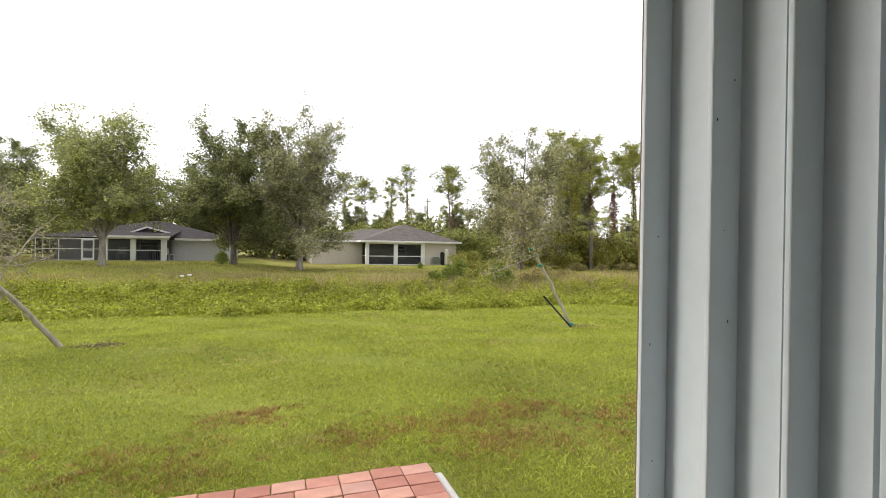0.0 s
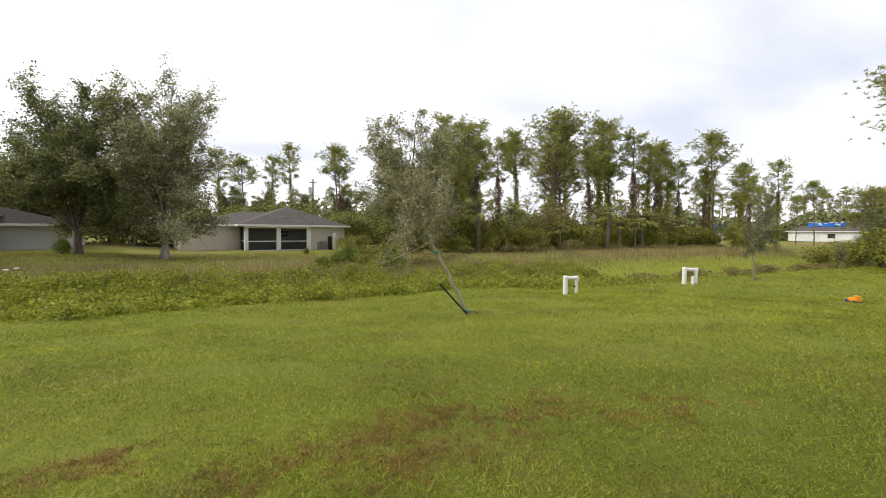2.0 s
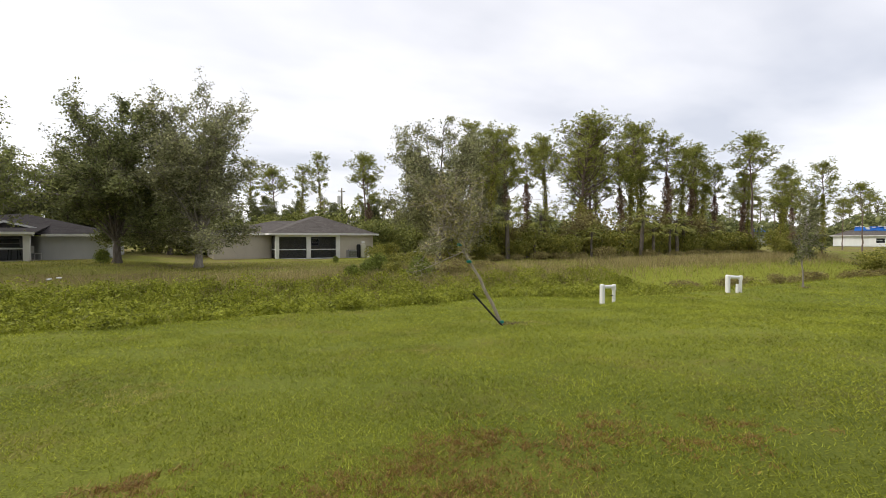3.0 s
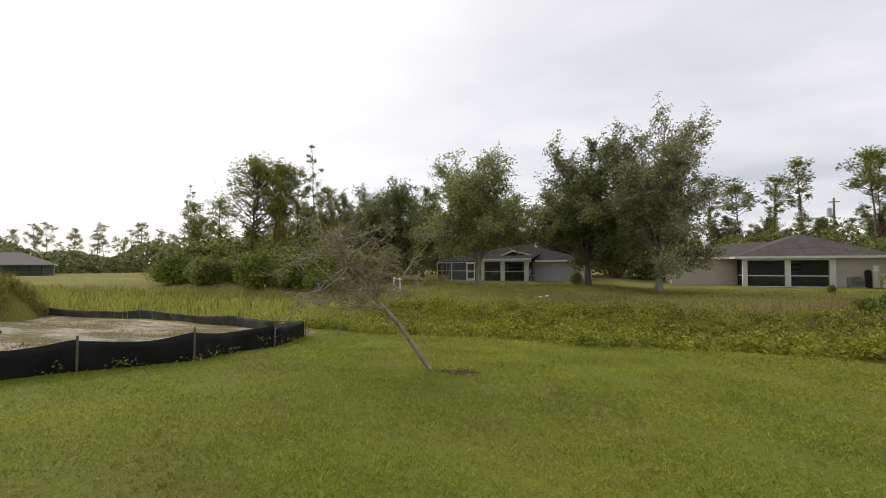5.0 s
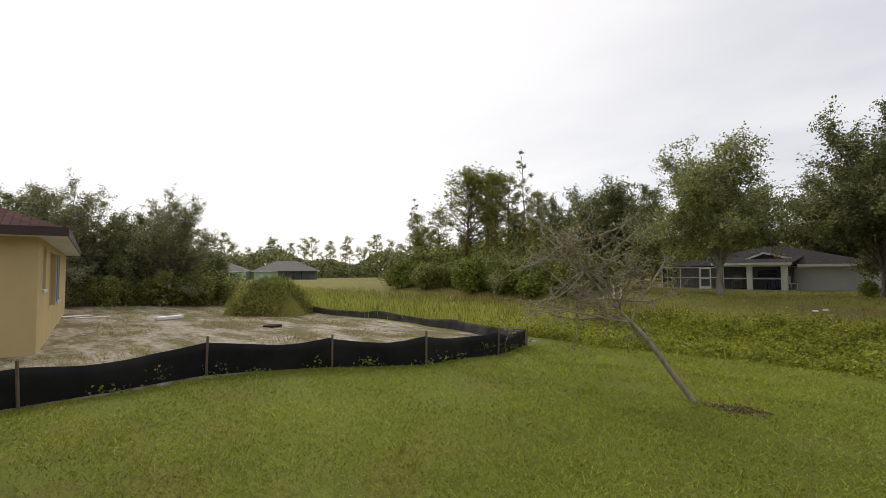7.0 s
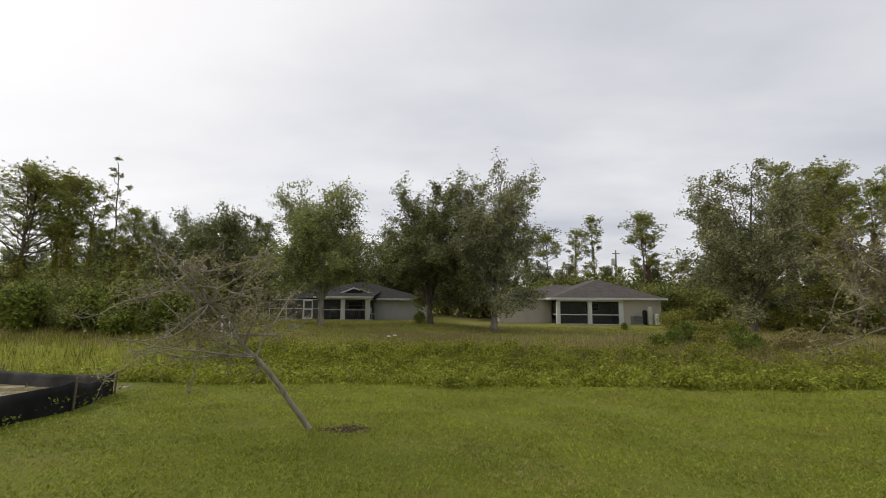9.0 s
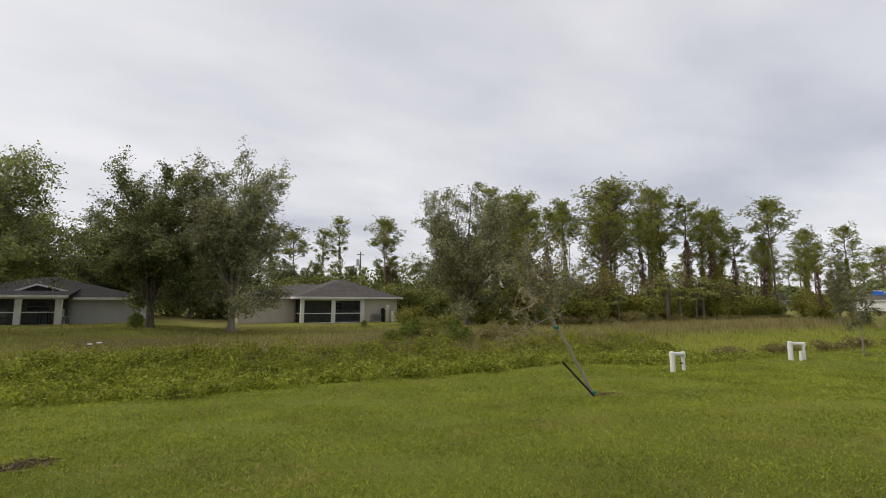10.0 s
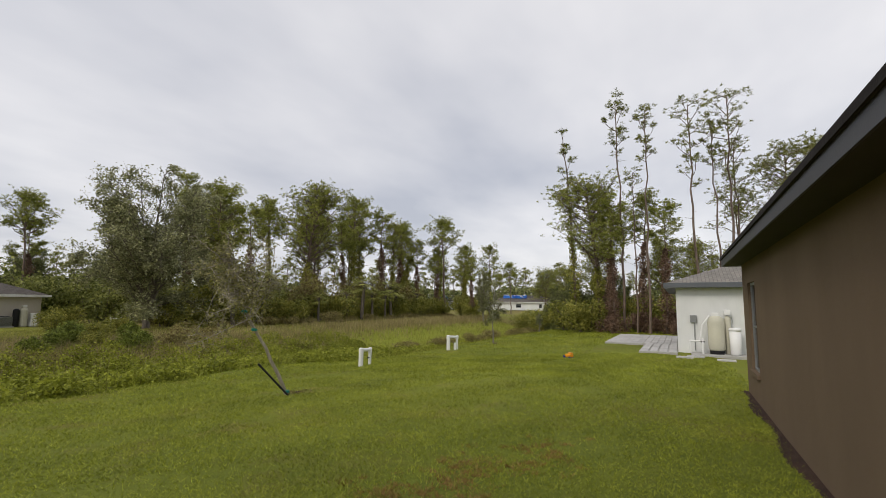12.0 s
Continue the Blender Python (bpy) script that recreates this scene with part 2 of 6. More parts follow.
M = dict(
    lawn=lawn_material(), bank=bank_material(), marsh=marsh_material(), sand=sand_material(),
    brown=stucco("taupe_stucco", (0.165, 0.118, 0.078)), beige=stucco("beige_stucco", (0.51, 0.465, 0.39)),
    pale=stucco("pale_grey_stucco", (0.47, 0.475, 0.47)), cream=stucco("cream_stucco", (0.60, 0.47, 0.24)),
    white=stucco("white_stucco", (0.72, 0.73, 0.72)), green=stucco("mint_stucco", (0.45, 0.55, 0.45)),
    roof=shingle("brown_grey_shingle", (0.10, 0.088, 0.08), (0.155, 0.14, 0.13)),
    roof_dark=shingle("charcoal_shingle", (0.035, 0.03, 0.03), (0.06, 0.055, 0.055)),
    roof_red=shingle("maroon_shingle", (0.07, 0.035, 0.03), (0.13, 0.065, 0.06)),
    roof_grey=shingle("grey_shingle", (0.19, 0.18, 0.165), (0.27, 0.25, 0.225)),
    trim=plain("white_trim_paint", (0.74, 0.74, 0.72), 0.55), fascia=plain("dark_fascia_metal", (0.04, 0.039, 0.042), 0.5),
    fascia_grey=plain("slate_fascia", (0.12, 0.13, 0.145), 0.5), soffit=plain("brown_soffit", (0.05, 0.043, 0.037), 0.8),
    frame=plain("grey_white_aluminium", (0.58, 0.64, 0.67), 0.35, 0.0, 0.06, 10, 0.02, 0.5),
    dust=plain("dark_smudge", (0.02, 0.02, 0.02), 0.9), drywall=plain("painted_wallboard", (0.5, 0.48, 0.45), 0.9),
    tilefloor=plain("floor_tile", (0.42, 0.38, 0.33), 0.4), inner_edge=plain("dark_brown_edge", (0.02, 0.016, 0.014), 0.7),
    pvc=plain("white_pvc", (0.80, 0.80, 0.79), 0.4, 0, 0.05), glass=glass_dark("window_glass"),
    screen=screen_material("insect_screen", (0.05, 0.053, 0.057), 0.62), cage=screen_material("cage_screen", (0.10, 0.10, 0.09), 0.75),
    concrete=plain("weathered_concrete", (0.42, 0.41, 0.39), 0.9, 0, 0.15), metal=plain("galvanised_metal", (0.35, 0.36, 0.37), 0.4, 0.7),
    fabric=None, wood=plain("grey_wood", (0.20, 0.16, 0.115), 0.9, 0, 0.25), soil=plain("dark_mulch", (0.055, 0.03, 0.021), 1.0, 0, 0.4, 20, 0.9),
    black=plain("black_plastic", (0.012, 0.012, 0.013), 0.6), tarp=plain("blue_tarp", (0.02, 0.22, 0.75), 0.45, 0, 0.15),
    orange=plain("orange_plastic", (0.85, 0.33, 0.02), 0.4), navy=plain("navy_plastic", (0.03, 0.04, 0.22), 0.4),
    tank=plain("cream_fibreglass", (0.58, 0.56, 0.45), 0.5), teal=plain("green_strap", (0.02, 0.22, 0.17), 0.6),
    bark_oak=bark("oak_bark", (0.075, 0.062, 0.05), (0.23, 0.20, 0.165)), bark_pale=bark("pale_bark", (0.16, 0.14, 0.115), (0.36, 0.33, 0.28)),
    bark_pine=bark("pine_bark", (0.09, 0.07, 0.058), (0.26, 0.195, 0.155)), bark_dead=bark("dead_wood", (0.21, 0.185, 0.14), (0.46, 0.41, 0.33)),
    leaf_oak=leafy("oak_leaf", (0.070, 0.092, 0.032), (0.160, 0.182, 0.066), (0.275, 0.290, 0.112)),
    leaf_grey=leafy("silvery_oak_leaf", (0.115, 0.132, 0.060), (0.245, 0.255, 0.118), (0.42, 0.415, 0.215)),
    leaf_bright=leafy("fresh_leaf", (0.11, 0.14, 0.035), (0.235, 0.265, 0.07), (0.38, 0.385, 0.115)),
    leaf_pale=leafy("pale_yellow_green_leaf", (0.125, 0.155, 0.044), (0.255, 0.295, 0.09), (0.40, 0.415, 0.15), thin=0.42),
    leaf_dry=leafy("sparse_olive_leaf", (0.13, 0.135, 0.05), (0.26, 0.26, 0.10), (0.40, 0.36, 0.16)),
    needle=leafy("pine_needle", (0.115, 0.15, 0.03), (0.25, 0.285, 0.055), (0.42, 0.42, 0.095), thin=0.35),
    # pine needle about a fifth darker: shade on these pines put into the colour
    needle_dark=leafy("dark_pine_needle", (0.10, 0.12, 0.03), (0.20, 0.22, 0.055), (0.32, 0.32, 0.09), thin=0.35),
    ivy=leafy("vine_leaf", (0.116, 0.146, 0.027), (0.248, 0.268, 0.052), (0.418, 0.379, 0.084)),
    shrub=leafy("shrub_leaf", (0.075, 0.10, 0.02), (0.19, 0.235, 0.04), (0.32, 0.37, 0.075)),
    brush=leafy("brown_brush", (0.16, 0.12, 0.055), (0.30, 0.225, 0.10), (0.36, 0.34, 0.11)),
    rust=leafy("dead_red_leaf", (0.10, 0.058, 0.04), (0.21, 0.125, 0.085), (0.30, 0.2, 0.135)),
    weed=leafy("marsh_weed_leaf", (0.14, 0.165, 0.018), (0.275, 0.31, 0.034), (0.385, 0.405, 0.058), thin=0.42),
    reed=leafy("reed_blade", (0.15, 0.17, 0.026), (0.275, 0.29, 0.046), (0.37, 0.355, 0.085), thin=0.42),
    straw=leafy("straw_blade", (0.22, 0.175, 0.075), (0.36, 0.29, 0.13), (0.44, 0.38, 0.18), thin=0.4),
    blade=leafy("lawn_blade", (0.145, 0.184, 0.016), (0.275, 0.32, 0.028), (0.385, 0.41, 0.056), thin=0.4),
    deadgrass=leafy("dead_lawn_blade", (0.19, 0.095, 0.03), (0.28, 0.155, 0.05), (0.36, 0.24, 0.08), thin=0.25),
    palegrass=leafy("pale_lawn_blade", (0.26, 0.25, 0.06), (0.40, 0.37, 0.10), (0.52, 0.46, 0.16), thin=0.35),
    palm=leafy("palm_frond", (0.120, 0.173, 0.038), (0.276, 0.314, 0.074), (0.480, 0.458, 0.124), thin=0.3),
)
_fab = Mat("black_silt_fabric", 0.75, 0, 0.25)
M["fabric"] = _fab.color(_fab.ramp(_fab.noise(1.3, 4), (0.3, (0.006, 0.006, 0.007)), (0.7, (0.022, 0.022, 0.024)))).bump(_fab.noise(30, 3), 0.4, 0.01).m

_gry = Mat("grey_silt_fabric", 0.85, 0, 0.2)
M["fabric_grey"] = _gry.color(_gry.ramp(_gry.noise(1.7, 4), (0.3, (0.035, 0.034, 0.033)), (0.7, (0.095, 0.09, 0.085)))).bump(_gry.noise(30, 3), 0.4, 0.01).m


def paver_material():
    k = Mat("red_clay_paver", 0.9, 0, 0.15)
    base = k.ramp(k.each(), (0.0, (0.30, 0.135, 0.105)), (0.35, (0.40, 0.20, 0.155)), (0.7, (0.46, 0.26, 0.20)), (1.0, (0.36, 0.22, 0.19)))
    stain = k.ramp(k.noise(6, 4), (0.3, (0.82, 0.8, 0.8)), (0.7, (1.08, 1.05, 1.03)))
    return k.color(k.mix(1.0, base, stain, "MULTIPLY")).bump(k.noise(45, 4, 0.7), 0.5, 0.01).m


def grey_paver_material():
    k = Mat("grey_paver", 0.9, 0, 0.15)
    base = k.ramp(k.each(), (0.0, (0.40, 0.39, 0.38)), (1.0, (0.56, 0.55, 0.54)))
    return k.color(k.mix(0.4, base, k.ramp(k.noise(7, 4), (0.3, (0.34, 0.33, 0.32)), (0.7, (0.58, 0.57, 0.56))))).bump(k.noise(45, 4), 0.4, 0.01).m


M["paver"], M["paver_grey"] = paver_material(), grey_paver_material()


# ---- mesh builders ----
def mesh_ob(name, verts, faces, materials, parent=None, label="", smooth=False, index=None):
    me = bpy.data.meshes.new(name)
    me.from_pydata(verts if isinstance(verts, list) else verts.tolist(), [], faces if isinstance(faces, list) else faces.tolist())
    for m in materials if isinstance(materials, (list, tuple)) else [materials]:
        me.materials.append(m)
    if index is not None:
        me.polygons.foreach_set("material_index", index)
    if smooth:
        me.polygons.foreach_set("use_smooth", [True] * len(me.polygons))
    me.update()
    ob = new(name, me)
    if parent:
        ob.parent = parent
    if label:
        ob["label"] = label
    return ob


def part(name, bm, material, parent, label="", smooth=False):
    """Links a bmesh as one mesh object under a thing or a part."""
    me = bpy.data.meshes.new(name)
    if smooth:
        for f in bm.faces:
            f.smooth = True
    bmesh.ops.recalc_face_normals(bm, faces=bm.faces)
    bm.to_mesh(me)
    bm.free()
    me.materials.append(material)
    ob = new(name, me)
    ob.parent = parent
    if label:
        ob["label"] = label
    return ob


def thing(name, at, label, category, group="", kind="", turn=0.0):
    ob = new(name)
    ob.matrix_basis = pose(*at, 0, 0, turn)
    return tagged(ob, label, category, group, kind)


def box(x0, x1, y0, y1, z0, z1, bevel=0.0, bm=None):
    bm = bm or bmesh.new()
    made = bmesh.ops.create_cube(bm, size=1.0, matrix=Matrix.LocRotScale(((x0 + x1) / 2, (y0 + y1) / 2, (z0 + z1) / 2), None, (x1 - x0, y1 - y0, z1 - z0)))
    if bevel:
        edges = list({e for v in made["verts"] for e in v.link_edges})
        bmesh.ops.bevel(bm, geom=edges, offset=bevel, segments=2, affect="EDGES", profile=0.5)
    return bm


def rod(a, b, r, sides=10, r2=None, bm=None):
    bm = bm or bmesh.new()
    a, b = Vector(a), Vector(b)
    turn = (b - a).to_track_quat("Z", "Y").to_matrix().to_4x4()
    bmesh.ops.create_cone(bm, cap_ends=True, segments=sides, radius1=r, radius2=r if r2 is None else r2, depth=(b - a).length, matrix=Matrix.Translation((a + b) / 2) @ turn)
    return bm


def pipe(points, r, sides=8, bm=None):
    bm = bm or bmesh.new()
    for a, b in zip(points, points[1:]):
        rod(a, b, r, sides, bm=bm)
    for p in points[1:-1]:
        bmesh.ops.create_uvsphere(bm, u_segments=8, v_segments=6, radius=r * 1.12, matrix=Matrix.Translation(p))
    return bm


def spun(profile, sides=20, at=(0, 0, 0)):
    """A turned body: profile is a row of (radius, height)."""
    bm = bmesh.new()
    rings = []
    for r, z in profile:
        rings.append([bm.verts.new((at[0] + r * math.cos(2 * math.pi * i / sides), at[1] + r * math.sin(2 * math.pi * i / sides), at[2] + z)) for i in range(sides)])
    for p, q in zip(rings, rings[1:]):
        for i in range(sides):
            bm.faces.new((p[i], p[(i + 1) % sides], q[(i + 1) % sides], q[i]))
    bm.faces.new(rings[0][::-1])
    bm.faces.new(rings[-1])
    return bm


def hip_roof(x0, x1, y0, y1, z, rise, gable=False, inset=None):
    """A hipped roof slab with its ridge along the longer side."""
    bm = bmesh.new()
    half = min(x1 - x0, y1 - y0) / 2
    inset = inset or (0.02 if gable else half)
    if x1 - x0 >= y1 - y0:
        ridge = [(x0 + inset, (y0 + y1) / 2, z + rise), (x1 - inset - 0.01, (y0 + y1) / 2, z + rise)]
    else:
        ridge = [((x0 + x1) / 2, y0 + inset, z + rise), ((x0 + x1) / 2, y1 - inset - 0.01, z + rise)]
    low = [bm.verts.new(p) for p in ((x0, y0, z), (x1, y0, z), (x1, y1, z), (x0, y1, z))]
    top = [bm.verts.new(p) for p in ridge]
    if x1 - x0 >= y1 - y0:
        fs = ((0, 1, 5, 4), (1, 2, 5), (2, 3, 4, 5), (3, 0, 4))
    else:
        fs = ((0, 1, 4), (1, 2, 5, 4), (2, 3, 5), (3, 0, 4, 5))
    vs = low + top
    for f in fs:
        bm.faces.new([vs[i] for i in f])
    bm.faces.new(low[::-1])
    return bm


def smooth(a, b, v):
    t = np.clip((np.asarray(v, float) - a) / (b - a), 0, 1)
    return t * t * (3 - 2 * t)


def lawn_edge(x):
    """How far from the house the mown grass reaches."""
    return 14.1 - 2.3 * smooth(11, 17, x) - 0.8 * smooth(30, 45, x)


def ground_z(x, y):
    x, y = np.asarray(x, float), np.asarray(y, float)
    e = lawn_edge(x)
    z = -0.36 * smooth(4, 13.3, y)
    z = z - 0.85 * smooth(e + 0.1, e + 3.2, y) + 1.21 * smooth(19, 25.5, y)
    z = z + 0.1 * smooth(25, 27, y) + 0.38 * smooth(2.5, -4, x) * smooth(24, 28.5, y) * smooth(-60, -25, x)
    z = z - 0.26 * smooth(14.0, 14.9, x) * (1 - 0.5 * smooth(19.5, 22.5, x)) * smooth(12.5, 8.5, y)
    z = z + 0.14 * np.exp(-((x + 3.6) / 3.6) ** 2 - ((y - 9.4) / 2.6) ** 2)
    z = z + 0.03 * np.sin(x * 0.9 + 1.3) * np.sin(y * 0.8) + 0.012 * np.sin(x * 2.7) * np.sin(y * 3.1 + 0.7)
    return z


def gz(x, y):
    return float(ground_z(x, y))


# ---- ground ----
def axis_points(lo, hi, step, out):
    mid = list(np.arange(lo, hi + 1e-6, step))
    grow, a, b, s = [], lo, hi, step
    left, right = [], []
    while b < out:
        s *= 1.35
        a, b = a - s, b + s
        left.append(a)
        right.append(b)
    return np.array(left[::-1] + mid + right)


def build_ground():
    xs, ys = axis_points(-40, 62, 0.5, 2200), axis_points(-8, 44, 0.4, 2200)
    X, Y = np.meshgrid(xs, ys)
    Z = ground_z(X, Y)
    # the slab of the house lies above the soil
    inside = (X > -7.4) & (X < 11.2) & (Y > -11) & (Y < -0.7)
    Z = np.where(inside, -0.12, Z)
    n, m = X.shape
    verts = np.stack([X.ravel(), Y.ravel(), Z.ravel()], 1)
    i = np.arange((n - 1) * m).reshape(n - 1, m)[:, :-1].ravel()
    faces = np.stack([i, i + 1, i + m + 1, i + m], 1)
    cx, cy = verts[faces].mean(1)[:, 0], verts[faces].mean(1)[:, 1]
    wob = 0.35 * np.sin(cx * 1.9) + 0.25 * np.sin(cx * 4.3 + 1)
    kind = np.zeros(len(faces), int)
    kind[cy > lawn_edge(cx) + 0.25 + 0.2 * wob] = 2
    kind[cy > 23.6 + wob] = 1
    kind[(cx < -40) | (cx > 60)] = 1
    kind[(cx < -9.2) & (cx > -36) & (cy < 13.9) & (cy > -30)] = 3
    ob = mesh_ob("ground", verts, faces, [M["lawn"], M["bank"], M["marsh"], M["sand"]], smooth=True, index=kind.tolist())
    return tagged(ob, "mown green lawn sloping to a weedy drainage canal and bare sandy lot", "ground", kind="structure")


build_ground()


# ---- plants: generators ----
def tube(points, radii, sides=6):
    """Verts and faces of a tapering tube along a row of points."""
    P = np.asarray(points, float)
    T = np.gradient(P, axis=0)
    T /= np.linalg.norm(T, axis=1)[:, None] + 1e-9
    ref = np.where(np.abs(T[:, 2:3]) > 0.9, np.array([[1.0, 0, 0]]), np.array([[0, 0, 1.0]]))
    U = np.cross(T, ref)
    U /= np.linalg.norm(U, axis=1)[:, None] + 1e-9
    V = np.cross(T, U)
    a = np.arange(sides) * 2 * math.pi / sides
    R = np.asarray(radii, float)[:, None, None]
    ring = P[:, None, :] + R * (np.cos(a)[None, :, None] * U[:, None, :] + np.sin(a)[None, :, None] * V[:, None, :])
    n = len(P)
    i = np.arange((n - 1) * sides).reshape(n - 1, sides)
    j = np.roll(i, -1, 1)
    F = np.stack([i, j, j + sides, i + sides], -1).reshape(-1, 4)
    return ring.reshape(-1, 3), F


class Wood:
    """Gathers tubes into one mesh."""

    def __init__(self):
        self.v, self.f, self.n = [], [], 0

    def add(self, points, r0, r1, sides=6):
        k = len(points)
        V, F = tube(points, np.linspace(r0, r1, k), sides)
        self.v.append(V)
        self.f.append(F + self.n)
        self.n += len(V)

    def data(self):
        return np.concatenate(self.v), np.concatenate(self.f)


def bend(rng, a, d, length, n, wob, lift=0.0):
    """A crooked line from a, that starts along d."""
    p, d = [np.array(a, float)], np.array(d, float)
    d /= np.linalg.norm(d)
    for _ in range(n):
        d = d + rng.normal(0, wob, 3) + np.array([0, 0, lift])
        d /= np.linalg.norm(d)
        p.append(p[-1] + d * length / n)
    return np.array(p)


def leaf_quads(rng, C, long, wide, up=0.0):
    """A small rhombic leaf at each of the places C, each turned its own way."""
    n = len(C)
    U = rng.normal(0, 1, (n, 3))
    U[:, 2] *= 0.7
    U /= np.linalg.norm(U, axis=1)[:, None] + 1e-9
    N = rng.normal(0, 1, (n, 3)) + np.array([0, 0, up])
    V = np.cross(U, N)
    V /= np.linalg.norm(V, axis=1)[:, None] + 1e-9
    s = rng.uniform(0.6, 1.25, (n, 1))
    L, W = U * long * s * 0.5, V * wide * s * 0.5
    verts = np.stack([C - L, C + W + L * 0.1, C + L, C - W + L * 0.1], 1).reshape(-1, 3)
    return verts, np.arange(n * 4).reshape(n, 4)


def blades(rng, C, height, width, lean=0.3):
    """A grass blade, a narrow triangle, at each of the places C."""
    n = len(C)
    a = rng.uniform(0, 2 * math.pi, n)
    h = np.asarray(height) * rng.uniform(0.6, 1.25, n)
    side = np.stack([np.cos(a), np.sin(a), 0 * a], 1) * np.asarray(width)[..., None] * 0.5
    tip = C + np.stack([rng.normal(0, lean, n) * h, rng.normal(0, lean, n) * h, h], 1)
    return np.stack([C - side, C + side, tip], 1).reshape(-1, 3), np.arange(n * 3).reshape(n, 3)


def broadleaf(seed, H, bole, R, leaves, leaf=0.2, leaders=9, skirt=6, trunk=0.22, spread=0.14, lift=1.0, squash=1.0):
    """A trunk that forks into ascending leaders and a lower skirt of limbs; branches, twigs, and leaves gathered round the twigs."""
    rng = np.random.default_rng(seed)
    w, twigs = Wood(), []
    foot = bole * 0.6

    def edge(z):
        """The crown's half-width at a height."""
        v = np.clip((z - foot) / (H - foot), 0.0, 1.0)
        return R * np.sqrt(1.0 - v ** 3.0) * (0.62 + 0.38 * np.minimum(1.0, v / 0.35))

    n = 7
    tilt = rng.normal(0, 0.035, 2)
    line = np.array([[tilt[0] * z, tilt[1] * z, z] + rng.normal(0, 0.012 * bole, 3) * [1, 1, 0] * (z > 0.1) for z in np.linspace(0, bole * 1.25, n)])
    tv, tf = tube(line, [trunk * 1.5, trunk * 1.1] + list(np.linspace(trunk, trunk * 0.72, n - 2)), 9)
    w.v.append(tv), w.f.append(tf)
    w.n += len(tv)
    arms = []
    for k in range(leaders + skirt):
        turn = k * 2.4 + rng.uniform(-0.5, 0.5)
        low = k >= leaders
        if low:
            z1 = rng.uniform(bole * 0.95, bole + (H - bole) * 0.36)
            q = rng.uniform(0.8, 1.0)
        else:
            z1 = H * (0.93 if k == 0 else 0.44 + 0.5 * ((k * 0.7549) % 1.0))
            q = rng.uniform(0.5, 0.98)
        out = 0.1 * R if k == 0 else edge(z1) * q
        a = line[rng.integers(n - 3, n)]
        b = np.array([math.cos(turn) * out, math.sin(turn) * out * squash, z1])
        c = a + (b - a) * [0.42, 0.42, 0.0] + [0, 0, (z1 - a[2]) * (0.62 if not low else 0.9) * lift + (0.5 if low else 0.0)]
        t = np.linspace(0, 1, 10)[:, None]
        arm = a * (1 - t) ** 2 + 2 * c * t * (1 - t) + b * t * t
        arm[1:] += rng.normal(0, 0.05, (9, 3)).cumsum(0) * 0.5
        r = trunk * (0.5 if k < 4 else 0.32) * (0.8 if low else 1.0)
        w.add(arm, r, r * 0.16, 6)
        arms.append((arm, r, low))
    for arm, r, low in arms:
        for m in range(11):
            u = 0.24 + 0.76 * (m + rng.uniform(0, 0.9)) / 11
            f = u * 9
            q = arm[int(min(f, 8))] * (1 - (f - int(min(f, 8)))) + arm[int(min(f, 8)) + 1] * (f - int(min(f, 8)))
            d = arm[min(int(f) + 1, 9)] - arm[max(int(f) - 1, 0)]
            d = d / (np.linalg.norm(d) + 1e-6)
            side = rng.normal(0, 1, 3) * [1, squash, 0.45]
            side /= np.linalg.norm(side)
            reach = R * rng.uniform(0.16, 0.36) * (1.15 - 0.5 * u)
            br = bend(rng, q, d * 0.75 + side * 0.85 + [0, 0, -0.05 if low else 0.2], reach, 5, 0.16, 0.03 if not low else -0.05)
            w.add(br, r * 0.3, r * 0.07, 4)
            for x in range(7):
                root = br[1 + x % 5]
                dd = (br[-1] - br[0]) / reach * 0.7 + rng.normal(0, 0.65, 3) + [0, 0, 0.12 if not low else -0.2]
                tw = bend(rng, root, dd, rng.uniform(0.4, 0.95) * (R / 4.0), 3, 0.2, 0.03)
                w.add(tw, 0.012, 0.004, 3)
                twigs.append(tw)
    T = np.array(twigs)
    weight = rng.gamma(1.0, 1.0, len(T))
    pick = rng.choice(len(T), leaves, p=weight / weight.sum())
    f = rng.uniform(0.6, 3.0, leaves)
    i0 = np.minimum(f.astype(int), 2)
    C = T[pick, i0] + (T[pick, i0 + 1] - T[pick, i0]) * (f - i0)[:, None]
    C = C + rng.normal(0, spread, (leaves, 3)) * [1, 1, 0.8]
    C[:, 2] = np.maximum(C[:, 2], bole * 0.5 + rng.uniform(0, 0.5, leaves))
    return w.data(), leaf_quads(rng, C, leaf, leaf * 0.55)


def tuft_quads(rng, tips, needles, long):
    """Round tufts of needles."""
    n = len(tips)
    C = np.repeat(tips, needles, 0)
    D = rng.normal(0, 1, (n * needles, 3))
    D /= np.linalg.norm(D, axis=1)[:, None]
    D[:, 2] = np.abs(D[:, 2]) * 0.9 - 0.15
    S = np.cross(D, rng.normal(0, 1, D.shape))
    S /= np.linalg.norm(S, axis=1)[:, None] + 1e-9
    L = long * rng.uniform(0.6, 1.2, (len(C), 1))
    root = C + rng.normal(0, 0.16 * long, C.shape)
    return np.stack([root - S * long * 0.075, root + S * long * 0.075, root + D * L], 1).reshape(-1, 3), np.arange(len(C) * 3).reshape(-1, 3)


